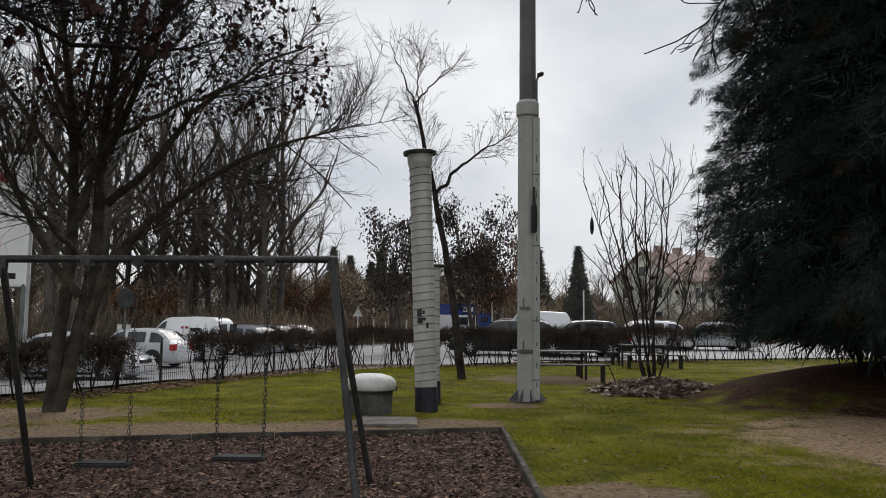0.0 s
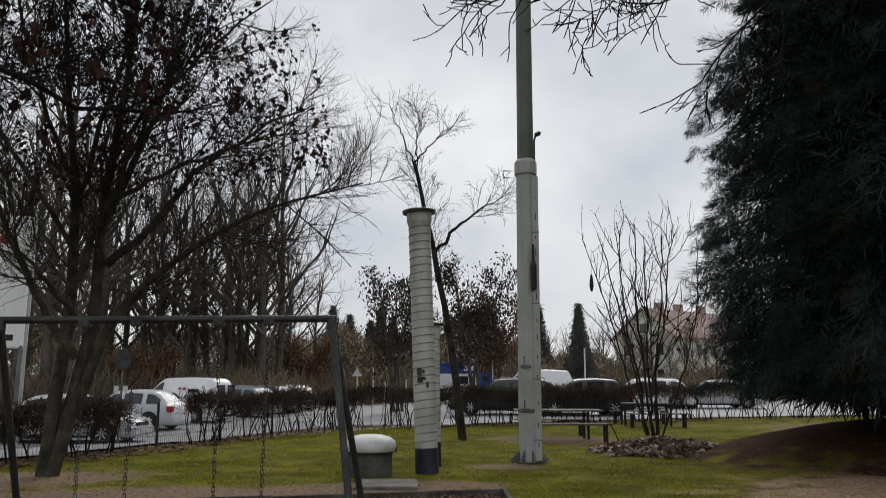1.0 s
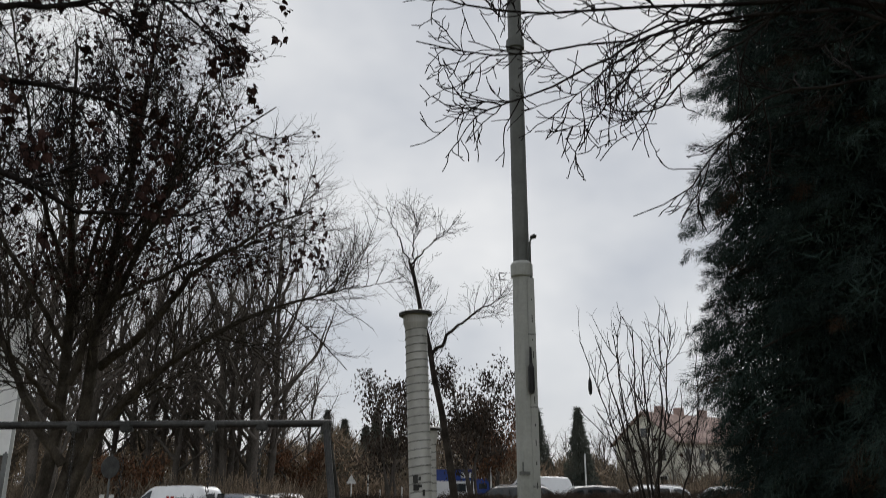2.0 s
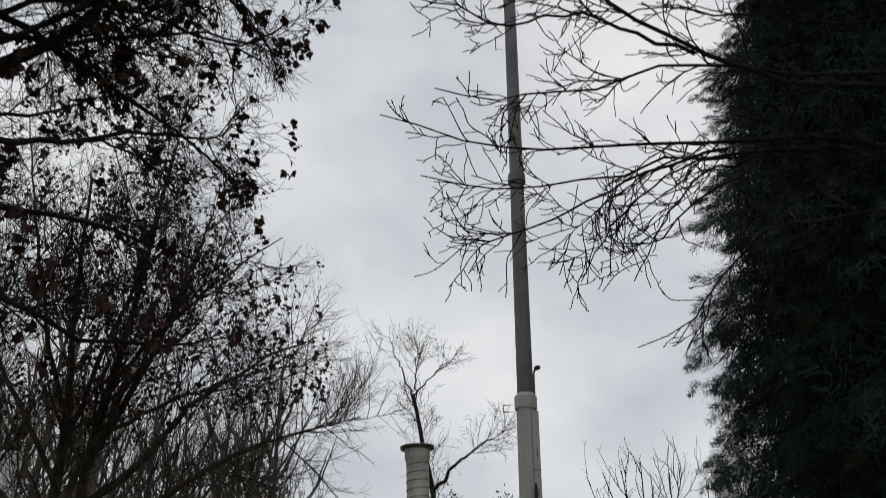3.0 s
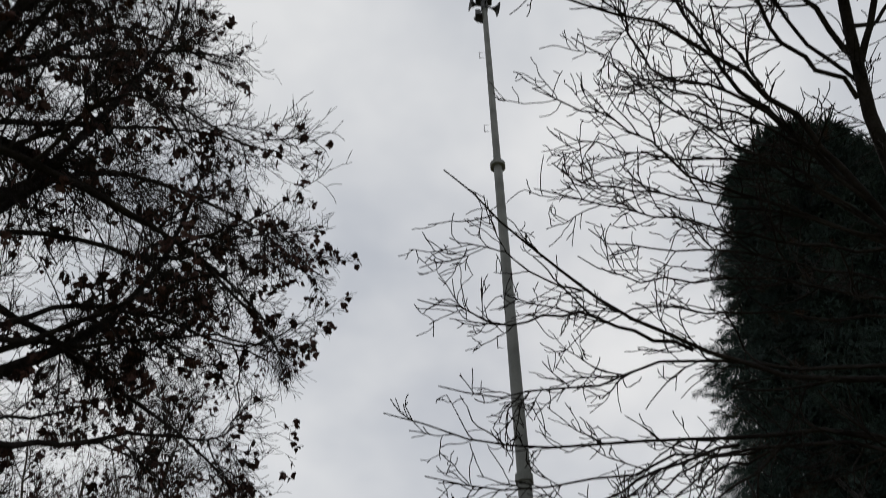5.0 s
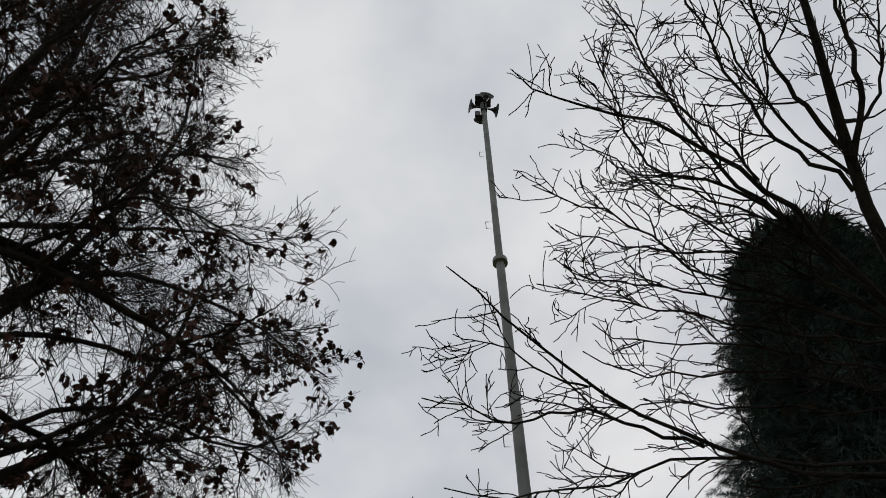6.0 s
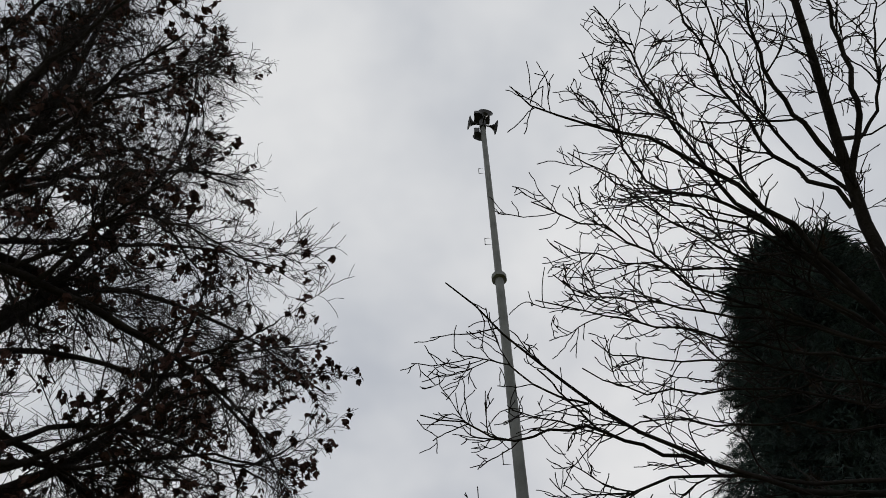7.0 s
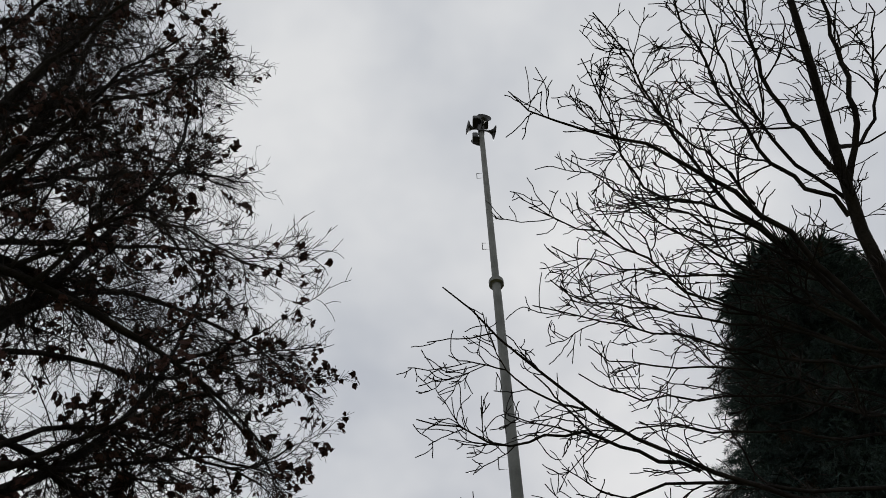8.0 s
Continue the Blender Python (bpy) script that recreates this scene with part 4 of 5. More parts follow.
# ---- dark conifer ----
def conifer(name, label, x, y, height, profile, n_branch, plumes, size, blades, fill, bottom=0.4, trunk_r=0.45, mats=(NEEDLE, NEEDLE_BROWN), droop=0.5, z=0.0, width=0.005):
    """A trunk, drooping boughs, and plumes of short needle shoots at their ends over a dark inner crown."""
    t = thing(name, x, y, z, label, "conifer")
    part("trunk", lathe(bmesh.new(), [(trunk_r * 1.3, -0.1), (trunk_r, 0.8), (trunk_r * 0.5, height * 0.6), (0.03, height - 0.3), (0, height - 0.2)], 12), BARK, t, smooth=True)
    hs, rs = zip(*profile)
    h = bottom + (height * 0.985 - bottom) * rng.random(n_branch) ** 1.2
    a = rng.uniform(0, 2 * np.pi, n_branch)
    r = np.interp(h, hs, rs) * rng.uniform(0.8, 0.95, n_branch)
    k = 7
    s = np.linspace(0, 1, k)
    out = np.stack([np.cos(a), np.sin(a), np.zeros(n_branch)], 1)
    P = np.zeros((n_branch, k, 3))
    P += out[:, None] * (r[:, None] * s)[:, :, None]
    P[:, :, 2] = h[:, None] + r[:, None] * (0.22 * s - droop * s ** 2)[None] + 0.12 * r[:, None] * np.maximum(s - 0.75, 0)[None]
    P[:, :, 2] = np.maximum(P[:, :, 2], bottom + 0.25 * np.sin(5 * a)[:, None])
    P[:, 1:] += rng.normal(0, 0.05, (n_branch, k - 1, 3))
    soup("branchwork", [tube(P, (0.012 + 0.012 * r)[:, None] * np.linspace(1, 0.2, k), 4)], BARK, t)["kind"] = "stuff"

    def crown(n, r_in, r_out):
        hh = bottom + (height - bottom) * rng.random(n) ** 1.12
        aa = rng.uniform(0, 2 * np.pi, n)
        lump = 1 + 0.045 * np.sin(5 * aa + 1.7 * hh) + 0.04 * np.sin(9 * aa - 2.9 * hh) + 0.02 * np.sin(17 * aa + 5.1 * hh)
        reach = np.where(hh > height * 0.955, np.sqrt(rng.random(n)), rng.uniform(r_in, r_out, n))  # the blunt top is closed
        rr = np.interp(hh, hs, rs) * reach * lump
        o = np.stack([np.cos(aa), np.sin(aa), np.zeros(n)], 1)
        return o * rr[:, None] + np.stack([np.zeros(n), np.zeros(n), hh], 1), o, hh

    def shoots(C, D, ln, half, m):
        W = unit(np.cross(D, rng.normal(0, 1, D.shape))) * half
        V = np.stack([C - W, C + W, C + D * ln + np.array([0, 0, -0.1]) * ln], 1)
        soup("foliage", [(V.reshape(-1, 3), np.arange(len(C) * 3).reshape(-1, 3))], m, t)["kind"] = "stuff"

    def plume(n, r_in, r_out, m):
        c, o, hh = crown(n, r_in, r_out)
        sink = np.interp(hh / height, [0, 0.3, 1.0], [-0.85, -0.45, 0.25])
        axis = unit(o * 0.8 + rng.normal(0, 0.22, o.shape) + np.stack([0 * sink, 0 * sink, sink], 1))
        L = size * rng.uniform(0.6, 1.35, n) * np.interp(hh / height, [0, 0.35, 0.7], [0.95, 0.85, 0.6])
        A, Lb = np.repeat(axis, blades, 0), np.repeat(L, blades)[:, None]
        u = rng.random((len(A), 1))
        side = rng.normal(0, 1, A.shape)
        side = unit(side - A * (side * A).sum(1, keepdims=True))
        C = np.repeat(c, blades, 0) + A * (u - 0.75) * Lb + side * Lb * np.abs(rng.normal(0, 0.2, (len(A), 1))) * (1.15 - u)
        D = unit(A * 0.75 + side * 0.6 + rng.normal(0, 0.3, A.shape))
        shoots(C, D, Lb * 0.24 * rng.uniform(0.6, 1.25, (len(A), 1)), width, m)

    plume(plumes, 0.9, 1.02, mats[0])
    plume(plumes // 3, 0.72, 0.92, mats[0])
    plume(plumes // 12, 0.85, 0.97, mats[1])
    for n, r0, r1, ln, half in ((fill, 0.62, 0.88, 0.45, 0.02), (fill // 2, 0.25, 0.62, 0.8, 0.06)):
        c, o, hh = crown(n, r0, r1)
        shoots(c, unit(o * 0.5 + rng.normal(0, 0.6, o.shape) + (0, 0, -0.5)), ln * size / 0.8 * rng.uniform(0.6, 1.2, (n, 1)), half * size / 0.8, mats[0])
    return t


conifer("conifer_tree", "huge dark conifer with drooping feathery foliage to the ground", 11.2, 15.35, 22.6,
        [(0, 5.5), (2, 5.7), (5, 5.65), (9, 5.35), (13, 4.75), (16, 3.95), (19, 3.05), (21, 2.4), (22, 2.0), (22.6, 1.5)], 900, 2700, 0.8, 240, 130000, bottom=1.3, droop=0.38)
far_spruce = conifer("spruce", "green spruce beyond the car park, paled by painted haze", 9.0, 52.0, 6.4, [(0, 1.5), (2, 1.15), (4, 0.65), (6.4, 0.08)], 90, 260, 0.42, 60, 5000, bottom=0.3, trunk_r=0.15, droop=0.25, width=0.02, mats=(NEEDLE_FAR, NEEDLE_FAR))
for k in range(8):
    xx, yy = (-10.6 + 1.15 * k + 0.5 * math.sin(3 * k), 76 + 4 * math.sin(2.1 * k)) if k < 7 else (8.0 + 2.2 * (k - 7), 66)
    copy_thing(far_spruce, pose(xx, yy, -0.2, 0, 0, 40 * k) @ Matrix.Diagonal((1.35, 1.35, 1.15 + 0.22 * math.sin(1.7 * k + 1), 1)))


# ---- hedge along the lawn ----
hedge_line = np.array([(-13.5, 10.6), (-8.1, 14.5), (-7.2, 15.9), (-6.1, 18.3), (-4.6, 22.6), (-2.7, 26.0), (0.4, 26.3), (4.4, 28.2), (10.2, 31.0), (22, 35)])
seg = np.linalg.norm(np.diff(hedge_line, axis=0), axis=1)
cum = np.concatenate([[0], seg.cumsum()])


def on_hedge(s):
    return np.stack([np.interp(s, cum, hedge_line[:, 0]), np.interp(s, cum, hedge_line[:, 1])], -1)


def hedge(s0, s1, low, high, thick, label, stems_per_m, twigs_per_m, browse):
    o = on_hedge((s0 + s1) / 2)
    t = thing("hedge", o[0], o[1], 0, label, "hedge", "hedge along the car park")
    n = int((s1 - s0) * stems_per_m)
    s = rng.uniform(s0, s1, n)
    b = on_hedge(s) + rng.normal(0, 0.07, (n, 2)) - o
    P = np.zeros((n, 6, 3))
    P[:, 0, :2] = b
    P[:, 0, 2] = -0.1
    d = unit(rng.normal(0, 0.12, (n, 3)) + (0, 0, 1))
    for j in range(1, 6):
        d = unit(d + rng.normal(0, 0.3, (n, 3)) + (0, 0, 0.45))
        P[:, j] = P[:, j - 1] + d * (high / 5.2)
    S = rng.uniform(0.009, 0.024, n)[:, None] * np.linspace(1, 0.4, 6)
    soup("stem_mass", [tube(P, S, 5)], BARK_DARK, t)["kind"] = "stuff"
    m = int((s1 - s0) * twigs_per_m)
    s = rng.uniform(s0, s1, m)
    c = np.zeros((m, 3))
    c[:, :2] = on_hedge(s) + rng.normal(0, thick * 0.5, (m, 2)) - o
    c[:, 2] = low + (high - low) * np.sqrt(rng.random(m)) + 0.05 * np.sin(s * 1.7)
    d = unit(rng.normal(0, 1, (m, 3)) + (0, 0, 0.35))
    Q = np.stack([c, c + d * 0.09 + rng.normal(0, 0.015, (m, 3)), c + d * 0.18 + rng.normal(0, 0.04, (m, 3))], 1)
    soup("twig_mass", [tube(Q, np.tile([0.006, 0.005, 0.003], (m, 1)), 3)], browse, t)["kind"] = "stuff"
    k = rng.random(m) < 0.12
    soup("leaf_mass", [leaves(c[k], 0.06, hang=0.2, lobes=1, spread=0.8)], LEAF_RED, t)["kind"] = "stuff"


HEDGE_TWIG = mat("brown_hedge_twigs", (0.05, 0.038, 0.031), (0.11, 0.085, 0.07), 1, 20, 0.9, 0, island=0.3, spec=0.04)
hedge(0.0, cum[2] + 1.2, 0.35, 1.05, 0.3, "dense clipped brown hedge beside the fence", 4, 1500, HEDGE_TWIG)
hedge(cum[3] + 0.4, cum[5], 0.62, 1.12, 0.24, "clipped leafless hedge with bare lower stems", 9, 850, HEDGE_TWIG)
hedge(cum[5], cum[7] + 1.0, 0.72, 1.22, 0.24, "clipped leafless hedge with bare lower stems", 9, 850, HEDGE_TWIG)
hedge(cum[7] + 1.0, cum[9], 0.75, 1.3, 0.26, "clipped leafless hedge with bare lower stems", 9, 850, HEDGE_TWIG)


# ---- car park beyond the hedge ----
s_ = np.linspace(0, cum[-1], 90)
base_line = on_hedge(s_)
out = np.stack([np.gradient(base_line[:, 1]), -np.gradient(base_line[:, 0])], 1)
out = -unit(out)
rows_ = list(np.linspace(0.0, 32.0, 81))
kerb_line = base_line + out * 0.75
away = unit(kerb_line)
A = np.stack([kerb_line + away * r for r in rows_], 1)
az = ground_height(A[..., 0], A[..., 1]) + 0.05
idx = np.arange(len(s_) * len(rows_)).reshape(len(s_), len(rows_))
quads = np.stack([idx[:-1, :-1], idx[1:, :-1], idx[1:, 1:], idx[:-1, 1:]], -1).reshape(-1, 4)
tagged(soup("road", [(np.concatenate([A, az[..., None]], -1), quads)], ASPHALT), "pale damp asphalt of the car park", "car park", kind="structure")

# low wire fence in front of the hedge
fence = thing("wire_fence", -6.0, 18.0, 0, "low dark wire mesh fence along the lawn", "fence")
o = np.array([-6.0, 18.0])
fs = np.arange(1.5, cum[5] - 0.5, 0.07)
fp = on_hedge(fs) - np.array([-0.28, 0.42]) * (-1, 1) - o
W = np.zeros((len(fs), 2, 3))
W[:, :, :2] = fp[:, None]
W[:, 0, 2], W[:, 1, 2] = -0.02, 0.5
soup("wire_mesh", [tube(W, np.full((len(fs), 2), 0.004), 3)], STEEL_DARK, fence)["kind"] = "stuff"
for zz in (0.06, 0.28, 0.48):
    L3 = np.concatenate([fp, np.full((len(fs), 1), zz)], 1)
    soup("rail", [tube(L3[None, ::6], np.full((1, len(L3[::6])), 0.006), 4)], STEEL_DARK, fence)
for i in range(0, len(fs), 34):
    h = 1.0 if i % 68 == 0 else 0.62
    part("post", rod(bmesh.new(), [(*fp[i], -0.1), (*fp[i], h)], 0.03, 6), BLACK, fence)


# ---- vehicles ----
def paint(name, c):
    m = mat(name, tuple(v * 0.92 for v in c), c, 2, 12, 0.3, 0, grain=0.03)
    m.node_tree.nodes["Principled BSDF"].inputs["Coat Weight"].default_value = 0.5
    return m


GLASS = glass_mat("tinted_car_glass", (0.02, 0.025, 0.028), 0.06)
RED_LENS = glass_mat("red_tail_lens", (0.35, 0.02, 0.02), 0.15)
CLEAR_LENS = glass_mat("clear_lamp_lens", (0.6, 0.6, 0.62), 0.1)
SHAPES = {  # length, width, height, along: cowl, roof front, roof rear, tail; deck and belt heights
    "hatchback": (4.1, 1.74, 1.5, 0.25, 0.42, 0.82, 0.955, 0.98, 0.93),
    "saloon": (4.65, 1.8, 1.46, 0.28, 0.43, 0.68, 0.85, 1.0, 0.93),
    "estate": (4.8, 1.82, 1.5, 0.26, 0.4, 0.84, 0.965, 0.98, 0.95),
    "van": (4.7, 1.86, 1.95, 0.2, 0.36, 0.94, 0.985, 1.25, 1.08),
}


def car(shape, name, label, x, y, heading, colour):
    Lc, Wc, H, uc, rf, rr, ut, deck, belt_z = SHAPES[shape]
    t = thing(name, x, y, float(ground_height(np.array(x), np.array(y))) + 0.055, label, "car" if shape != "van" else "van", "parked vehicles", heading)
    U = np.linspace(0, 1, 45)
    top = np.interp(U, [0, 0.012, 0.05, 0.14, uc, rf, (rf + rr) / 2, rr, ut, 0.985, 1], [0.5, 0.62, 0.73, 0.84, belt_z + 0.03, H - 0.04, H, H - 0.05, deck, deck - 0.06 if shape == "saloon" else 0.85, 0.6])
    for _ in range(2):
        top[1:-1] = (top[:-2] + 2 * top[1:-1] + top[2:]) / 4
    belt = np.minimum(np.interp(U, [0, 0.3, 1], [belt_z - 0.06, belt_z - 0.02, belt_z + 0.03]), top - 0.015)
    half = Wc / 2 * (1 - 0.16 * np.abs(2 * U - 1) ** 5)
    crown_w = half * 0.94 - 0.3 * (top - belt)
    fx = lambda u: Lc * (0.5 - u)

    def side(i, k, off=0.0):
        """Half-section of station i at height share k between belt and roof, pushed outward by off."""
        return (fx(U[i]), half[i] * 0.965 + (crown_w[i] + 0.03 - half[i] * 0.965) * k + off, belt[i] + (top[i] - 0.05 - belt[i]) * k)

    bm = bmesh.new()
    rings = []
    for i, u in enumerate(U):
        w, zb, zt = half[i], belt[i], top[i]
        sect = [(w * 0.9, 0.19), (w * 0.985, 0.27), (w, 0.45), (w, min(0.66, zb - 0.06)), (w * 0.985, zb - 0.03), (w * 0.965, zb), side(i, 1.0)[1:], (crown_w[i] * 0.82, zt), (0, zt + 0.015)]
        sect = [(a, max(b, 0.19)) for a, b in sect]
        rings.append([bm.verts.new((fx(u), a, b)) for a, b in sect + [(-a, b) for a, b in sect[-2::-1]]])
    for a, b in zip(rings, rings[1:]):
        for i in range(len(a)):
            bm.faces.new((a[i], a[(i + 1) % len(a)], b[(i + 1) % len(a)], b[i]))
    bm.faces.new(rings[0])
    bm.faces.new(rings[-1][::-1])
    bmesh.ops.recalc_face_normals(bm, faces=bm.faces)
    body = part("body", bm, colour, t, smooth=True)

    def strip(name, stations, low, high, s):
        bm = bmesh.new()
        rows = []
        for i in stations:
            if top[i] - belt[i] > 0.17:
                rows.append([bm.verts.new((p[0], s * p[1], p[2])) for p in (side(i, low, 0.012), side(i, high, 0.012))])
        for a, b in zip(rows, rows[1:]):
            bm.faces.new((a[0], a[1], b[1], b[0]))
        if len(rows) > 1:
            part(name, bm, GLASS, body)
        else:
            bm.free()

    def screen(name, u0, u1):
        bm = bmesh.new()
        pick = [i for i in range(45) if u0 <= U[i] <= u1]
        rows = [[bm.verts.new((fx(U[i]) + (0.012 if u1 < 0.5 else -0.012), e * crown_w[i] * 0.9, top[i] + 0.022 - 0.03 * abs(e) ** 3)) for e in (-1, -0.5, 0, 0.5, 1)] for i in pick]
        for a, b in zip(rows, rows[1:]):
            for j in range(4):
                bm.faces.new((a[j], a[j + 1], b[j + 1], b[j]))
        part(name, bm, GLASS, body)

    screen("windscreen", uc + 0.02, rf - 0.005)
    if shape != "van":
        screen("rear_window", rr + 0.015, ut - 0.01)
    spans = ((uc + 0.05, 0.4),) if shape == "van" else ((uc + 0.05, 0.49), (0.51, 0.71), (0.73, (rr + ut) / 2))
    for s in (1, -1):
        for u0, u1 in spans:
            strip("side_window", [i for i in range(45) if u0 <= U[i] <= u1], 0.08, 0.86, s)
        part("mirror", box(bmesh.new(), fx(uc + 0.09), fx(uc + 0.06), s * (Wc / 2 + 0.06) - 0.1, s * (Wc / 2 + 0.06) + 0.08, belt_z - 0.02, belt_z + 0.12, 0.03), colour, t)
        part("headlight", box(bmesh.new(), fx(0.085), fx(0.012), s * (Wc / 2 - 0.33) - 0.15, s * (Wc / 2 - 0.33) + 0.17, 0.56, 0.7, 0.04), CLEAR_LENS, t)
        part("tail_light", box(bmesh.new(), fx(1.002), fx(0.945), s * (Wc / 2 - 0.2) - 0.12, s * (Wc / 2 - 0.2) + 0.135, belt_z - 0.26, belt_z - 0.02, 0.03), RED_LENS, t)
        for u in (0.5, 0.72):
            part("door_handle", box(bmesh.new(), fx(u), fx(u) + 0.18, s * (Wc / 2) - 0.02, s * (Wc / 2) + 0.025, belt_z - 0.16, belt_z - 0.12, 0.008), colour, t)
        for u in (0.3, 0.5, 0.72):
            part("door_seam", box(bmesh.new(), fx(u) - 0.006, fx(u) + 0.006, s * Wc * 0.499 - 0.012, s * Wc * 0.499 + 0.006, 0.3, belt_z - 0.06), BLACK, t)
        part("sill", box(bmesh.new(), fx(0.7), fx(0.28), s * (Wc / 2 - 0.03) - 0.03, s * (Wc / 2 - 0.03) + 0.035, 0.17, 0.26, 0.01), BLACK, t)
        for u in (0.185, 0.79):
            # flat black disc stands in for the shaded wheel well; body side is closed
            bm = lathe(bmesh.new(), [(0, -0.03), (0.37, -0.03), (0.37, 0.012), (0, 0.014)], 28)
            part("wheel_well_shade", bm, BLACK, t).matrix_basis = pose(fx(u), s * (np.interp(u, U, half) + 0.0), 0.345, -90 * s, 0, 0)
            bm = lathe(bmesh.new(), [(0.2, -0.1), (0.3, -0.1), (0.32, -0.07), (0.32, 0.07), (0.3, 0.1), (0.2, 0.1)], 24)
            wheel = part("tyre", bm, RUBBER, t)
            wheel.matrix_basis = pose(fx(u), s * (np.interp(u, U, half) - 0.065), 0.32, -90 * s, 0, 0)
            bm = lathe(bmesh.new(), [(0.215, 0.085), (0.2, 0.06), (0.19, 0.03), (0, 0.03)], 24)
            for k in range(7):
                a = k * 2 * math.pi / 7
                rod(bm, [(0.02 * math.cos(a), 0.02 * math.sin(a), 0.085), (0.2 * math.cos(a), 0.2 * math.sin(a), 0.08)], 0.024, 5)
            part("rim", bm, RIM, wheel)
    if shape == "van":
        for s in (1, -1):
            part("rear_pane", box(bmesh.new(), fx(0.985) - 0.03, fx(0.985) + 0.02, s * 0.36 - 0.24, s * 0.36 + 0.24, 1.2, H - 0.32, 0.01), GLASS, body)
    if shape == "estate":
        for s in (1, -1):
            part("roof_rail", rod(bmesh.new(), [(fx(rf + 0.03), s * 0.56, H - 0.02), (fx(rf + 0.06), s * 0.56, H + 0.035), (fx(rr - 0.03), s * 0.56, H + 0.03), (fx(rr), s * 0.56, H - 0.04)], 0.016, 6), RIM, t)
    part("grille", box(bmesh.new(), fx(0.012), fx(-0.004), -0.42, 0.42, 0.5, 0.62, 0.02), BLACK, t)
    for u in (0.0, 1.0):
        e = 1 if u == 0 else -1
        part("bumper", box(bmesh.new(), fx(u) - 0.07, fx(u) + 0.07, -Wc / 2 + 0.16, Wc / 2 - 0.16, 0.24, 0.48, 0.05), colour if shape != "van" else BLACK, t)
        part("number_plate", box(bmesh.new(), fx(u) + e * 0.075 - 0.006, fx(u) + e * 0.075 + 0.006, -0.26, 0.26, 0.36, 0.47), WHITE_GRP, t)
    return t


RIM = mat("alloy_rim", (0.4, 0.4, 0.41), (0.52, 0.52, 0.53), 3, 20, 0.4, 0, 0.2, grain=0.05)
SILVER, WHITE_CAR = paint("silver_car_paint", (0.5, 0.52, 0.54)), paint("white_car_paint", (0.72, 0.73, 0.74))
BLACK_CAR, GREY_CAR = paint("black_car_paint", (0.015, 0.016, 0.018)), paint("grey_blue_car_paint", (0.2, 0.23, 0.27))
BLUE_PAINT = paint("deep_blue_paint", (0.02, 0.05, 0.22))
car("saloon", "silver_saloon", "silver saloon parked behind the clipped hedge", -11.6, 25.0, -3, SILVER)
car("hatchback", "white_hatchback", "pale silver hatchback parked tail towards the lawn", -12.0, 31.0, 170, SILVER)
van = car("van", "white_van", "white delivery van with faded lettering on its side", -11.8, 36.4, 160, WHITE_CAR)
for x0, x1 in ((-0.75, -0.62), (-0.5, -0.4)):
    part("red_mark", box(bmesh.new(), x0, x1, 0.84, 0.9, 1.42, 1.52), RED_LENS, van)
for x0, x1 in ((-1.0, -0.9), (-1.15, -1.05), (-1.26, -1.2), (-1.4, -1.3)):
    part("lettering_bar", box(bmesh.new(), x0, x1, 0.84, 0.9, 1.3, 1.46), BLACK, van)
car("estate", "silver_estate", "silver blue estate car in the parking row", -10.7, 41.2, 155, GREY_CAR)
car("hatchback", "dark_hatchback", "dark grey hatchback in the parking row", -10.0, 44.5, 155, BLACK_CAR)
car("hatchback", "white_small_car", "white small car at the end of the row", -9.6, 48.5, 155, WHITE_CAR)
car("estate", "black_estate", "black estate car with roof rails behind the hedge", 2.75, 33.9, 176, BLACK_CAR)
car("hatchback", "black_hatchback", "black hatchback behind the hedge", 5.75, 33.2, 184, BLACK_CAR)
car("van", "white_box_van", "white van parked behind the black estate", 4.9, 44.0, 178, WHITE_CAR)
car("estate", "white_estate", "white estate car far along the hedge", 10.4, 41.2, 178, WHITE_CAR)
car("saloon", "silver_far_saloon", "silver saloon far along the hedge", 14.2, 41.6, 178, SILVER)

t = thing("box_truck", 1.25, 52.0, 0.05, "white box truck with a deep blue upper body", "truck", "parked vehicles", 0)
part("box_body", box(bmesh.new(), -1.9, 1.0, -1.0, 1.0, 0.5, 1.75, 0.04), WHITE_CAR, t)
part("upper_body", box(bmesh.new(), -1.9, 1.05, -1.02, 1.02, 1.75, 2.45, 0.08), BLUE_PAINT, t)
part("cab", box(bmesh.new(), 1.0, 2.0, -0.95, 0.95, 0.5, 1.9, 0.09), BLUE_PAINT, t)
part("cab_window", box(bmesh.new(), 1.2, 1.75, -0.97, 0.97, 1.25, 1.65, 0.03), GLASS, t)
part("side_window", box(bmesh.new(), -0.3, 0.4, -1.015, -0.99, 1.1, 1.6, 0.005), GLASS, t)
part("lettering_bar", box(bmesh.new(), 0.1, 0.9, -1.04, -1.0, 1.95, 2.25, 0.005), WHITE_GRP, t)
for xx in (-1.2, 1.4):
    for yy in (-0.85, 0.85):
        part("tyre", lathe(bmesh.new(), [(0.2, -0.12), (0.4, -0.12), (0.4, 0.12), (0.2, 0.12)], 18), RUBBER, t).matrix_basis = pose(xx, yy, 0.4, 90, 0, 0)


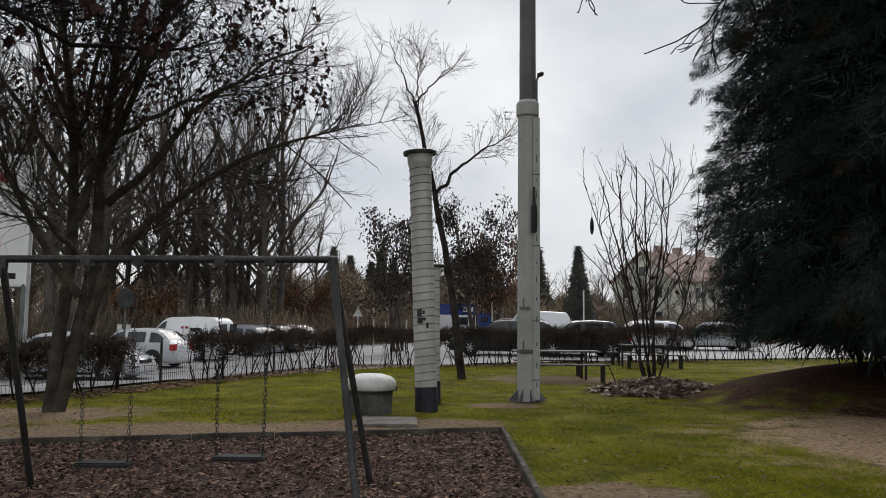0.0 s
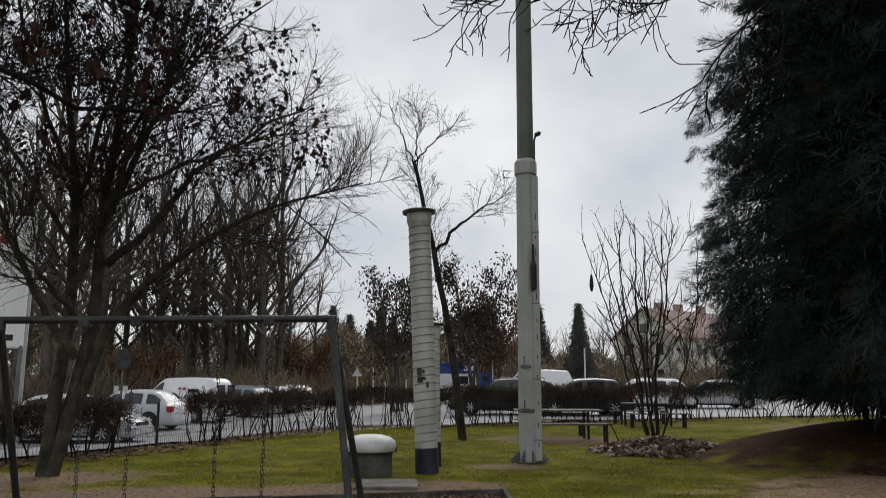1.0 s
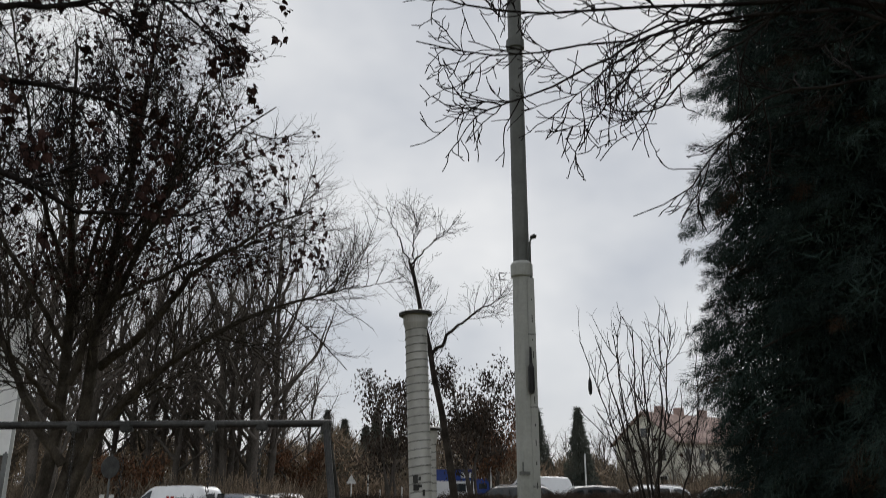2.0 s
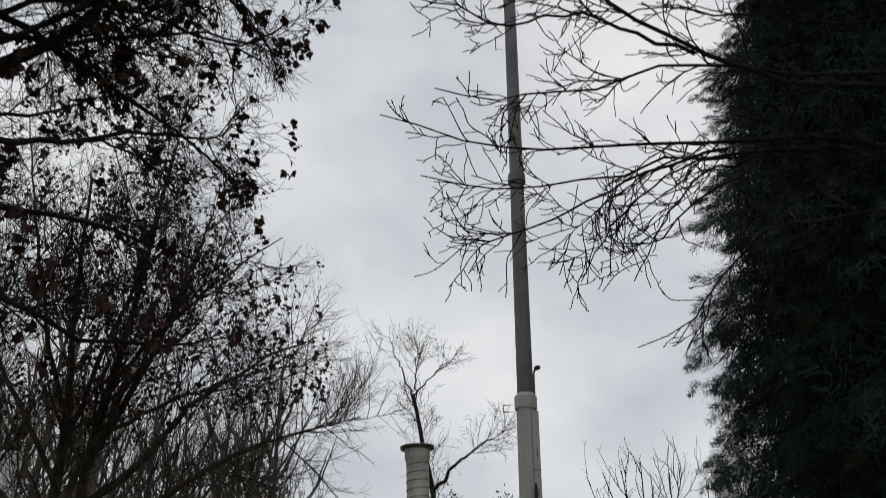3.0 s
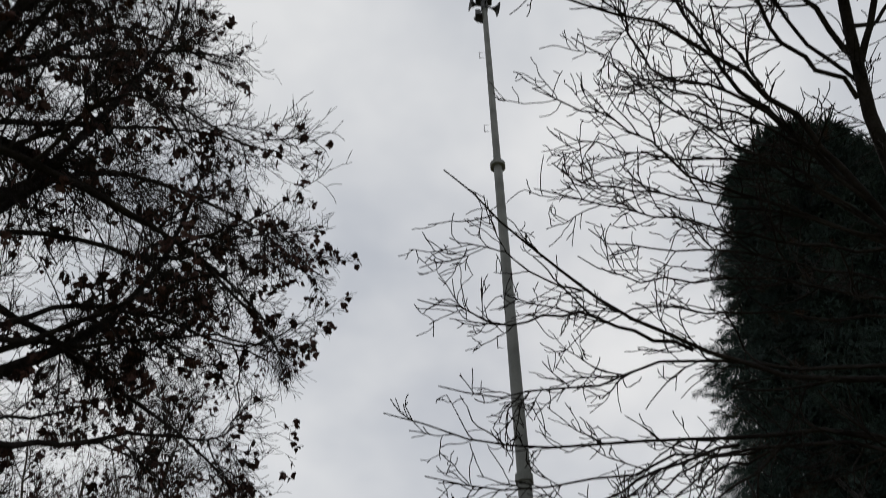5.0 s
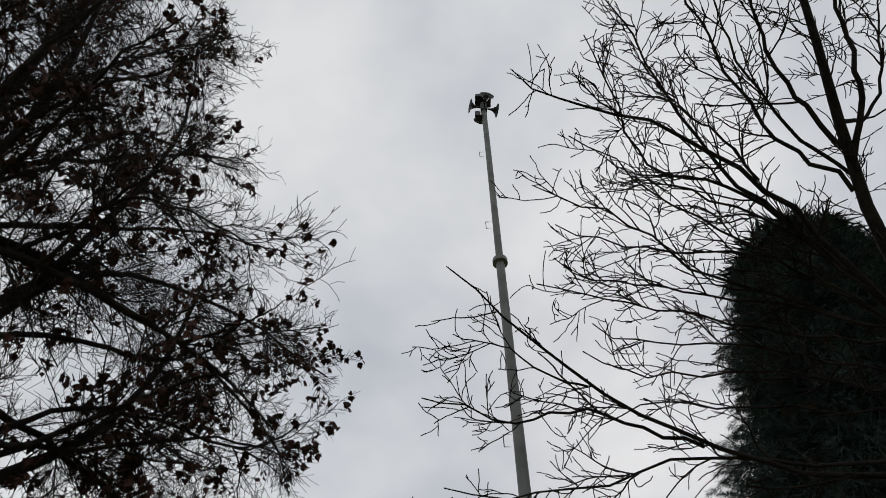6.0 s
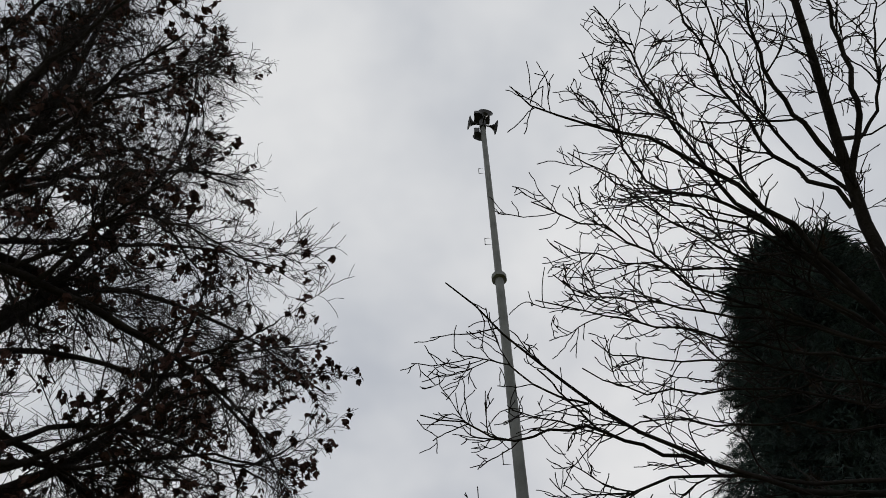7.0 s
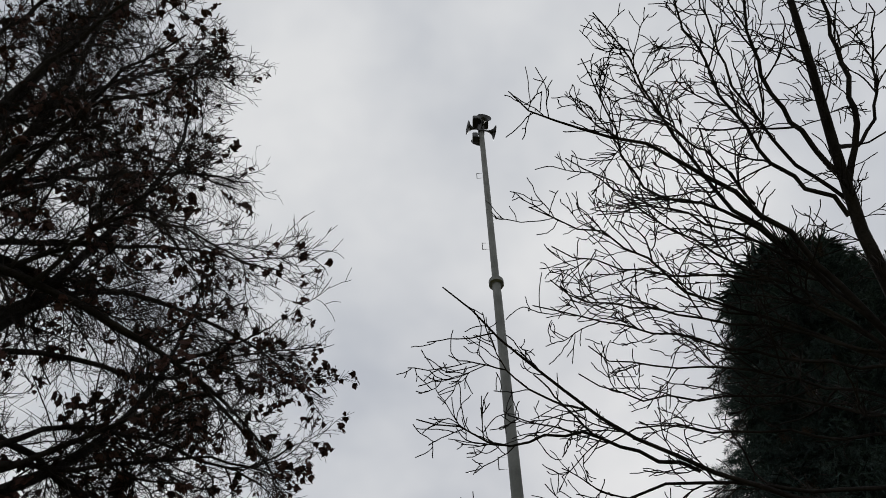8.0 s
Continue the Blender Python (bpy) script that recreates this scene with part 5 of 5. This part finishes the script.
# ---- picnic tables ----
def picnic_table(x, y, turn, length, label):
    t = thing("picnic_table", x, y, 0, label, "picnic table", "picnic tables on the lawn", turn)
    for k in range(4):
        part("plank", box(bmesh.new(), -length / 2, length / 2, -0.36 + k * 0.185, -0.36 + k * 0.185 + 0.165, 0.72, 0.76, 0.008), WOOD_GREY, t)
    for s in (-1, 1):
        for xx in (-0.8, 0.72):
            part("leg", box(bmesh.new(), xx, xx + 0.06, s * 0.3 - 0.03, s * 0.3 + 0.03, -0.05, 0.72), STEEL_DARK, t)
    part("crossbar", box(bmesh.new(), -0.8, 0.78, -0.03, 0.03, 0.62, 0.68), STEEL_DARK, t)
    return t


def bench(x, y, turn, length):
    t = thing("bench", x, y, 0, "weathered backless plank bench on steel legs", "bench", "benches by the picnic tables", turn)
    for k in range(2):
        part("plank", box(bmesh.new(), -length / 2, length / 2, -0.17 + k * 0.18, -0.17 + k * 0.18 + 0.16, 0.42, 0.46, 0.008), WOOD_GREY, t)
    for s in (-1, 1):
        for xx in (-length * 0.42, length * 0.42):
            part("leg", box(bmesh.new(), xx - 0.03, xx + 0.03, s * 0.13 - 0.025, s * 0.13 + 0.025, -0.05, 0.42), STEEL_DARK, t)


picnic_table(3.05, 21.2, 1, 2.3, "weathered grey plank picnic table behind the mast")
bench(3.25, 20.1, 1, 2.0)
bench(3.0, 22.3, 1, 2.0)
picnic_table(6.9, 27.1, -2, 1.6, "weathered picnic table near the hedge")
bench(7.0, 26.0, -2, 2.0)
bench(6.9, 28.1, -2, 2.0)


# ---- signs and posts ----
t = thing("advertising_sign", -14.9, 26.1, 0, "tall white sign board with red and blue shapes", "sign", turn=30)
part("board", box(bmesh.new(), -1.2, 1.05, -0.06, 0.06, 2.5, 7.0, 0.05), SIGN_WHITE, t)
for x0, x1, z0, z1, m in ((-1.1, 0.1, 3.4, 4.0, SIGN_RED), (-1.1, 0.3, 6.0, 6.25, SIGN_RED), (-1.1, -0.1, 6.25, 6.5, BLUE_PAINT)):
    part("colour_field", box(bmesh.new(), x0, x1, -0.075, -0.06, z0, z1), m, t)
part("lettering_bar", box(bmesh.new(), 0.35, 0.6, -0.072, -0.06, 2.75, 2.95), BLACK, t)
for xx in (-1.0, 0.85):
    part("post", rod(bmesh.new(), [(xx, 0, -0.8), (xx, 0, 2.6)], 0.07, 10), STEEL_GREY, t)
t = thing("flagpole", -12.15, 23.0, -0.5, "slim pale metal flagpole behind the hedge", "pole")
part("pole", rod(bmesh.new(), [(0, 0, -0.3), (0, 0, 7.0)], 0.06, 12, 0.035), STEEL_PAINT, t)
t = thing("traffic_sign", -9.1, 22.6, 0, "round traffic sign seen from behind, with white plates", "traffic sign")
part("post", rod(bmesh.new(), [(0, 0, -0.7), (0, 0, 2.4)], 0.03, 8), STEEL_GREY, t)
part("sign_disc", lathe(bmesh.new(), [(0, 0.012), (0.29, 0.01), (0.3, 0), (0.29, -0.01), (0, -0.012)], 28), STEEL_DARK, t).matrix_basis = pose(0, -0.04, 2.05, 90, 0, -15)
for xx in (-0.2, 0.06):
    part("plate", box(bmesh.new(), xx, xx + 0.13, -0.05, -0.035, 1.13, 1.32), WHITE_GRP, t)
for x, y, h, tri in ((-4.7, 54, 2.6, 0), (-7.3, 56, 3.2, 0), (-5.9, 55, 2.4, 1), (-3.6, 50, 1.6, 0), (2.9, 46, 4.1, 0), (-2.0, 44, 1.7, 0), (7.9, 44, 3.2, 0)):
    t = thing("sign_post", x, y, float(ground_height(np.array(x), np.array(y))), "thin pale post at the edge of the car park", "post", "posts by the car park")
    part("post", rod(bmesh.new(), [(0, 0, -0.1), (0, 0, h)], 0.045, 8), WHITE_GRP, t)
    if tri:
        part("sign_face", lathe(bmesh.new(), [(0, 0.01), (0.4, 0.01), (0.4, -0.01), (0, -0.01)], 3), WHITE_GRP, t).matrix_basis = pose(0, -0.06, h - 0.1, 90, 30, 0)


# ---- house beyond the trees ----
RENDER = mat("cream_wall_plaster", (0.55, 0.54, 0.46), (0.68, 0.67, 0.59), 0.4, 8, 0.9, 0.1)
TILE = mat("faded_red_roof_tiles", (0.24, 0.17, 0.15), (0.36, 0.27, 0.24), 0.7, 6, 0.85, 0.5)
house = thing("house", 28.2, 91.0, 0, "cream plastered house with a faded red tile roof", "house", turn=38)
bm = bmesh.new()
gw, gl, eave, ridge = 3.9, 8.0, 6.0, 9.0
pro = [(-gw, 0), (gw, 0), (gw, eave), (0, ridge - 0.15), (-gw, eave)]
fr = [[bm.verts.new((yy, a, b)) for a, b in pro] for yy in (-gl, gl)]
bm.faces.new(fr[0])
bm.faces.new(fr[1][::-1])
for i in range(5):
    bm.faces.new((fr[0][i], fr[1][i], fr[1][(i + 1) % 5], fr[0][(i + 1) % 5]))
bmesh.ops.recalc_face_normals(bm, faces=bm.faces)
part("wall", bm, RENDER, house)
for s in (-1, 1):
    bm = bmesh.new()
    a = [(-gl - 0.3, s * (gw + 0.4), eave - 0.3), (gl + 0.3, s * (gw + 0.4), eave - 0.3), (gl + 0.3, 0, ridge), (-gl - 0.3, 0, ridge)]
    lo_, hi_ = [bm.verts.new(p) for p in a], [bm.verts.new((p[0], p[1], p[2] + 0.2)) for p in a]
    bm.faces.new(lo_)
    bm.faces.new(hi_)
    for i in range(4):
        bm.faces.new((lo_[i], lo_[(i + 1) % 4], hi_[(i + 1) % 4], hi_[i]))
    bmesh.ops.recalc_face_normals(bm, faces=bm.faces)
    part("roof", bm, TILE, house)
for xx in (-5.0, -1.5, 3.0):
    part("chimney", box(bmesh.new(), xx - 0.45, xx + 0.45, -0.4, 0.4, ridge - 0.5, ridge + 0.9, 0.03), TILE, house)
for zz in (1.2, 3.9):
    for yy in (-2.2, 0.0, 2.2):
        win = part("window", box(bmesh.new(), -gl - 0.06, -gl + 0.02, yy - 0.5, yy + 0.5, zz, zz + 1.3), WHITE_GRP, house)
        part("pane", box(bmesh.new(), -gl - 0.075, -gl - 0.06, yy - 0.42, yy + 0.42, zz + 0.08, zz + 1.22), GLASS, win)
    for xx in (-6, -3.5, -1, 1.5, 4, 6.5):
        win = part("window", box(bmesh.new(), xx - 0.5, xx + 0.5, -gw - 0.06, -gw + 0.02, zz, zz + 1.3), WHITE_GRP, house)
        part("pane", box(bmesh.new(), xx - 0.42, xx + 0.42, -gw - 0.075, -gw - 0.06, zz + 0.08, zz + 1.22), GLASS, win)
part("window", box(bmesh.new(), -gl - 0.06, -gl + 0.02, -0.4, 0.4, 6.4, 7.4), GLASS, house)


# ---- woods beyond the car park ----
def wood_tree(seed_x, h, spread, n1, n2, label):
    limbs = [([(0, 0, -0.3), (0.2 * math.cos(seed_x), 0.1, h * 0.25), (-0.25, 0.2 * math.sin(seed_x), h * 0.5), (0.35 * math.cos(2 * seed_x), 0.1, h * 0.8), (0.1, 0, h)], 0.2, 0.03)]
    for k in range(9):
        a = k * 2.4 + seed_x
        z0 = h * (0.2 + 0.065 * k)
        reach = spread * (1.05 - 0.07 * k)
        limbs.append(([(0, 0, z0), (reach * 0.3 * math.cos(a), reach * 0.3 * math.sin(a), z0 + h * 0.09), (reach * 0.75 * math.cos(a + 0.25), reach * 0.75 * math.sin(a + 0.25), z0 + h * 0.22),
                       (reach * math.cos(a), reach * math.sin(a), min(z0 + h * 0.36, h * 1.02))], 0.09, 0.015))
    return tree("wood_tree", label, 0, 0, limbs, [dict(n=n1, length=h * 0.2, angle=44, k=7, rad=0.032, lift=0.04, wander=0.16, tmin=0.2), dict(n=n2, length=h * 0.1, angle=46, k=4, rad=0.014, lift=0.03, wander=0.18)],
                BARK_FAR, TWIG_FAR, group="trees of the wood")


kinds = [wood_tree(0.0, 12.5, 3.6, 95, 620, "tall bare grey tree at the wood's edge"), wood_tree(1.7, 10.5, 3.8, 95, 620, "bare spreading tree at the wood's edge"),
         wood_tree(3.1, 14.0, 3.2, 95, 620, "slender bare tree at the wood's edge")]
spots = []
for k in range(26):
    a = radians(-34 + 23.5 * ((k * 0.618) % 1.0))
    dd = 53 + 22 * ((k * 0.377) % 1.0)
    spots.append((dd * math.sin(a), dd * math.cos(a), 1.08 + 0.4 * ((k * 0.73) % 1.0)))
for k in range(22):
    a = radians(-4 + 40 * ((k * 0.618 + 0.2) % 1.0))
    dd = 66 + 22 * ((k * 0.377) % 1.0)
    spots.append((dd * math.sin(a), dd * math.cos(a), 0.45 + 0.25 * ((k * 0.73) % 1.0)))
for k in range(10):
    a = radians(-34 + 22 * ((k * 0.618 + 0.4) % 1.0))
    dd = 46 + 14 * ((k * 0.377) % 1.0)
    spots.append((dd * math.sin(a), dd * math.cos(a), 1.25 + 0.3 * ((k * 0.73) % 1.0)))
for k in range(7):
    a = radians(10 + 1.5 * k)
    spots.append(((58 + 4 * (k % 3)) * math.sin(a), (58 + 4 * (k % 3)) * math.cos(a), 0.36 + 0.05 * (k % 4)))
spots += [(-14.2, 51.5, 1.12), (-9.6, 60.0, 0.8), (-11.6, 57.0, 0.95)]
for i, (x, y, sc) in enumerate(spots):
    src = kinds[i % 3]
    m = pose(x, y, float(ground_height(np.array(x), np.array(y))), 0, 0, i * 77)
    if i < 3:
        src.matrix_basis = m
    else:
        c2 = copy_thing(src, m)
        c2.scale = (sc, sc, sc)

# dense brush and far wood edge
# brush brown carries painted haze, lighter than the stems would be close by
BRUSH = mat("hazed_brown_brush", (0.13, 0.115, 0.088), (0.28, 0.21, 0.15), 0.12, 4, 0.9, 0, island=0.45, spec=0.04)
n = 90000
a = np.radians(rng.uniform(-40, 48, n))
dd = rng.uniform(58, 100, n)
top = np.interp(np.degrees(a), [-40, -20, -8, -2, 4, 9, 12, 14, 19, 48], [7.0, 7.0, 6.5, 7.0, 6.5, 4.6, 3.8, 1.6, 2.2, 5]) * (0.8 + 0.25 * np.sin(a * 61) * np.sin(a * 23 + 1)) * (dd / 80)
c = np.stack([dd * np.sin(a), dd * np.cos(a), -0.5 + (top + 0.5) * rng.random(n) ** 0.8], 1)
d = unit(rng.normal(0, 0.75, (n, 3)) + (0, 0, 0.6))
w = unit(np.cross(d, rng.normal(0, 1, (n, 3)))) * rng.uniform(0.02, 0.07, n)[:, None]
V = np.stack([c - w, c + w, c + d * rng.uniform(0.6, 1.7, n)[:, None]], 1)
tagged(soup("woodland_brush", [(V.reshape(-1, 3), np.arange(n * 3).reshape(-1, 3))], BRUSH), "dense brown winter undergrowth of the wood", "undergrowth", kind="stuff")
n = 9000
a = np.radians(np.concatenate([rng.uniform(-36, -10, n // 2), rng.uniform(-10, 22, n - n // 2)]))
dd = np.where(a < np.radians(-10), rng.uniform(45, 56, n), rng.uniform(56, 66, n))
P = np.zeros((n, 5, 3))
P[:, 0] = np.stack([dd * np.sin(a), dd * np.cos(a), np.full(n, -0.6)], 1)
d = unit(rng.normal(0, 0.3, (n, 3)) + (0, 0, 1))
hh = rng.uniform(0.35, 0.8, n)[:, None]
for j in range(1, 5):
    d = unit(d + rng.normal(0, 0.18, (n, 3)))
    P[:, j] = P[:, j - 1] + d * hh
tagged(soup("brushwood", [tube(P, np.tile([0.035, 0.03, 0.024, 0.018, 0.01], (n, 1)), 3)], BRUSH), "thin bare stems at the edge of the wood", "undergrowth", kind="stuff")


def leafy(x, y, h, w, label, mat_, n):
    limbs = [([(0.2 * k, 0, -0.3), (0.3 * math.cos(k * 2.1), 0.3 * math.sin(k * 2.1), h * 0.35), (w * 0.5 * math.cos(k * 2.1), w * 0.5 * math.sin(k * 2.1), h * 0.9)], 0.09, 0.02) for k in range(4)]
    limbs = [([(px_ + x, py_ + y, pz_) for px_, py_, pz_ in p], r0, r1) for p, r0, r1 in limbs]
    tree("half_leafy_tree", label, x, y, limbs, [dict(n=70, length=h * 0.3, angle=42, k=6, rad=0.03, lift=0.03, wander=0.12, tmin=0.3), dict(n=600, length=h * 0.13, angle=45, k=4, rad=0.012, lift=0.02, wander=0.15)],
         BARK_FAR, TWIG_FAR, mat_, lambda P: np.repeat(P[:, -1], n, 0) + rng.normal(0, 0.17, (len(P) * n, 3)), 0.19, 1)


leafy(-2.7, 42.0, 7.0, 2.3, "slim tree still holding some dark brown leaves", LEAF_DARK, 6)
leafy(1.5, 42.5, 7.6, 3.4, "broad tree still holding dark brown-green leaves", LEAF_DARK, 8)
leafy(3.0, 46.5, 6.2, 3.0, "low tree holding red-brown leaves", LEAF_RUST, 6)
leafy(-10.3, 57.0, 4.2, 4.2, "low spreading shrub with orange-brown leaves", LEAF_RUST, 5)
leafy(-16.8, 44.0, 3.0, 3.0, "low shrub with rust-red leaves", LEAF_RUST, 4)

# slender stem under the conifer
tree("young_tree", "slender bare stem under the conifer", 9.6, 18.1, [([(9.62, 18.1, 0.0), (9.57, 18.1, 1.5), (9.5, 18.1, 3.2), (9.45, 18.1, 4.5)], 0.07, 0.02)],
     [dict(n=14, length=1.4, angle=60, k=6, rad=0.012, lift=-0.03, wander=0.1, tmin=0.4)], BARK, BARK)


# ---- leaf mound, fallen leaves, grass ----
n = 3000
a = rng.uniform(0, 2 * np.pi, n)
r = rng.random(n) ** 0.6 * (0.9 + 0.16 * np.sin(3 * a + 1) + 0.1 * np.sin(7 * a)) * rng.uniform(0.85, 1.15, n)
c = np.stack([4.75 + 1.55 * r * np.cos(a), 17.3 + 0.95 * r * np.sin(a), 0.03 + 0.26 * np.clip(1 - r ** 1.5, 0, 1) * rng.uniform(0.6, 1.05, n)], 1)
v, f = leaves(c, 0.22, hang=0.0, lobes=3, spread=1.0)
v[:, 2] = np.repeat(c[:, 2], 12) + (v[:, 2] - np.repeat(c[:, 2], 12)) * 0.5
tagged(soup("leaf_heap", [(v, f)], mat("curled_grey_brown_leaf", (0.12, 0.085, 0.07), (0.36, 0.28, 0.23), 5, 40, 0.8, 0, island=0.6)), "heap of curled grey-brown leaves under the shrub", "leaf heap", kind="stuff")
n = 6500
c = np.stack([rng.uniform(-9, 9, n), 6.5 + 20 * rng.random(n) ** 1.3, np.full(n, 0.03)], 1)
c = c[np.interp(np.arctan2(c[:, 0], c[:, 1]), np.arctan2(base_line[:, 0], base_line[:, 1]), np.hypot(base_line[:, 0], base_line[:, 1])) > np.hypot(c[:, 0], c[:, 1])]
loose = len(c)
inside_pit = (c[:, 0] < 1.0) & (c[:, 1] < far_edge(c[:, 0]) + 0.1)
c[:, 2] = np.where(inside_pit, 0.055, 0.035)
near_hedge = cum[8] * rng.random(9000) ** 1.3
out_at = np.stack([np.interp(near_hedge, s_, out[:, 0]), np.interp(near_hedge, s_, out[:, 1])], 1)
hp = on_hedge(near_hedge) - out_at * (rng.random(len(near_hedge)) ** 1.5 * 1.1 - 0.3)[:, None]
c = np.concatenate([c, np.concatenate([hp, rng.uniform(0.02, 0.05, (len(hp), 1))], 1)])
v, f = leaves(c, np.where(np.arange(len(c)) < loose, 0.06, 0.1)[:, None], hang=0.0, lobes=3, spread=1.0)
v[:, 2] = np.repeat(c[:, 2], 12) + (v[:, 2] - np.repeat(c[:, 2], 12)) * 0.22
tagged(soup("fallen_leaves", [(v, f)], LEAF_GROUND), "scattered pale fallen leaves on lawn and mulch", "leaves", kind="stuff")


n = 5000
c = np.stack([rng.uniform(-8, 9, n), 6.4 + 14 * rng.random(n) ** 1.4, np.full(n, 0.04)], 1)
c = c[((c[:, 0] > 1.0) | (c[:, 1] > far_edge(c[:, 0]) + 0.1)) & (np.hypot(c[:, 0] - 8.0, c[:, 1] - 10.2) > 3.6)]
v, f = leaves(c, 0.035, hang=0.0, lobes=1, spread=1.0)
v[:, 2] = 0.03 + np.abs(v[:, 2] - 0.04) * 0.5
tagged(soup("leaf_litter", [(v, f)], LEAF_RUST), "dark brown bits of leaf and twig strewn on the lawn", "litter", kind="stuff")


def on_lawn(x, y):
    """This side of the hedge, by bearing and distance from the camera."""
    reach = np.interp(np.arctan2(x, y), np.arctan2(base_line[:, 0], base_line[:, 1]), np.hypot(base_line[:, 0], base_line[:, 1]))
    return np.hypot(x, y) < reach - 0.1


def noise_patch(x, y):
    return np.sin(1.3 * x + 2 * np.sin(0.9 * y)) * np.sin(1.7 * y + np.sin(1.1 * x)) + 0.4 * np.sin(4.1 * x + 1.7 * y) * np.sin(3.3 * y - x)


def bare(x, y):
    out_ = (x < 1.0) & (y < far_edge(x) + 0.12)
    for cx, cy, rx, ry, turn in SOIL + [(11.2, 17.6, 6.2, 3.6, 18)]:
        ca, sa = math.cos(radians(turn)), math.sin(radians(turn))
        u, w = (x - cx) * ca + (y - cy) * sa, -(x - cx) * sa + (y - cy) * ca
        out_ |= (u / rx) ** 2 + (w / ry) ** 2 < rng.uniform(0.75, 1.25, len(x)) + 0.3 * noise_patch(1.6 * x, 1.6 * y)
    return out_


n = 620000
y = 6.3 + 20 * rng.random(n) ** 1.7
x = y * rng.uniform(-0.62, 0.64, n)
keep = ~bare(x, y) & on_lawn(x, y) & (noise_patch(x, y) > rng.uniform(-2.6, 0.3, n))
x, y = x[keep], y[keep]
n = len(x)
c = np.stack([x, y, np.full(n, -0.015)], 1)
tip = c + np.stack([rng.normal(0, 0.04, n), rng.normal(0, 0.04, n), rng.uniform(0.022, 0.05, n)], 1)
w = rng.normal(0, 1, (n, 3)) * (1, 1, 0)
w = unit(w) * (0.0028 + 0.00016 * y[:, None])
soup_v = np.stack([c - w, c + w, tip], 1)
tagged(soup("grass", [(soup_v.reshape(-1, 3), np.arange(n * 3).reshape(-1, 3))], GRASS), "short damp winter grass with moss", "grass", kind="stuff")

# ---- small hanging things ----
t = thing("bird_feeder", 3.54, 18.56, 3.6, "dark slender seed feeder hanging from a shrub twig", "bird feeder")
part("seed_tube", lathe(bmesh.new(), [(0, 0), (0.03, 0.03), (0.05, 0.15), (0.04, 0.32), (0.015, 0.42), (0, 0.43)], 12), BLACK, t)
part("cord", rod(bmesh.new(), [(0, 0, 0.42), (0.01, 0, 1.0)], 0.006, 5), BLACK, t)
t = thing("leaning_stick", 4.35, 19.7, 0, "thin dark stick leaning beside the bench", "stick")
part("stick", rod(bmesh.new(), [(0.0, 0, -0.03), (-0.12, 0.05, 0.3), (-0.28, 0.1, 0.62)], 0.016, 6, 0.01), BARK_DARK, t)
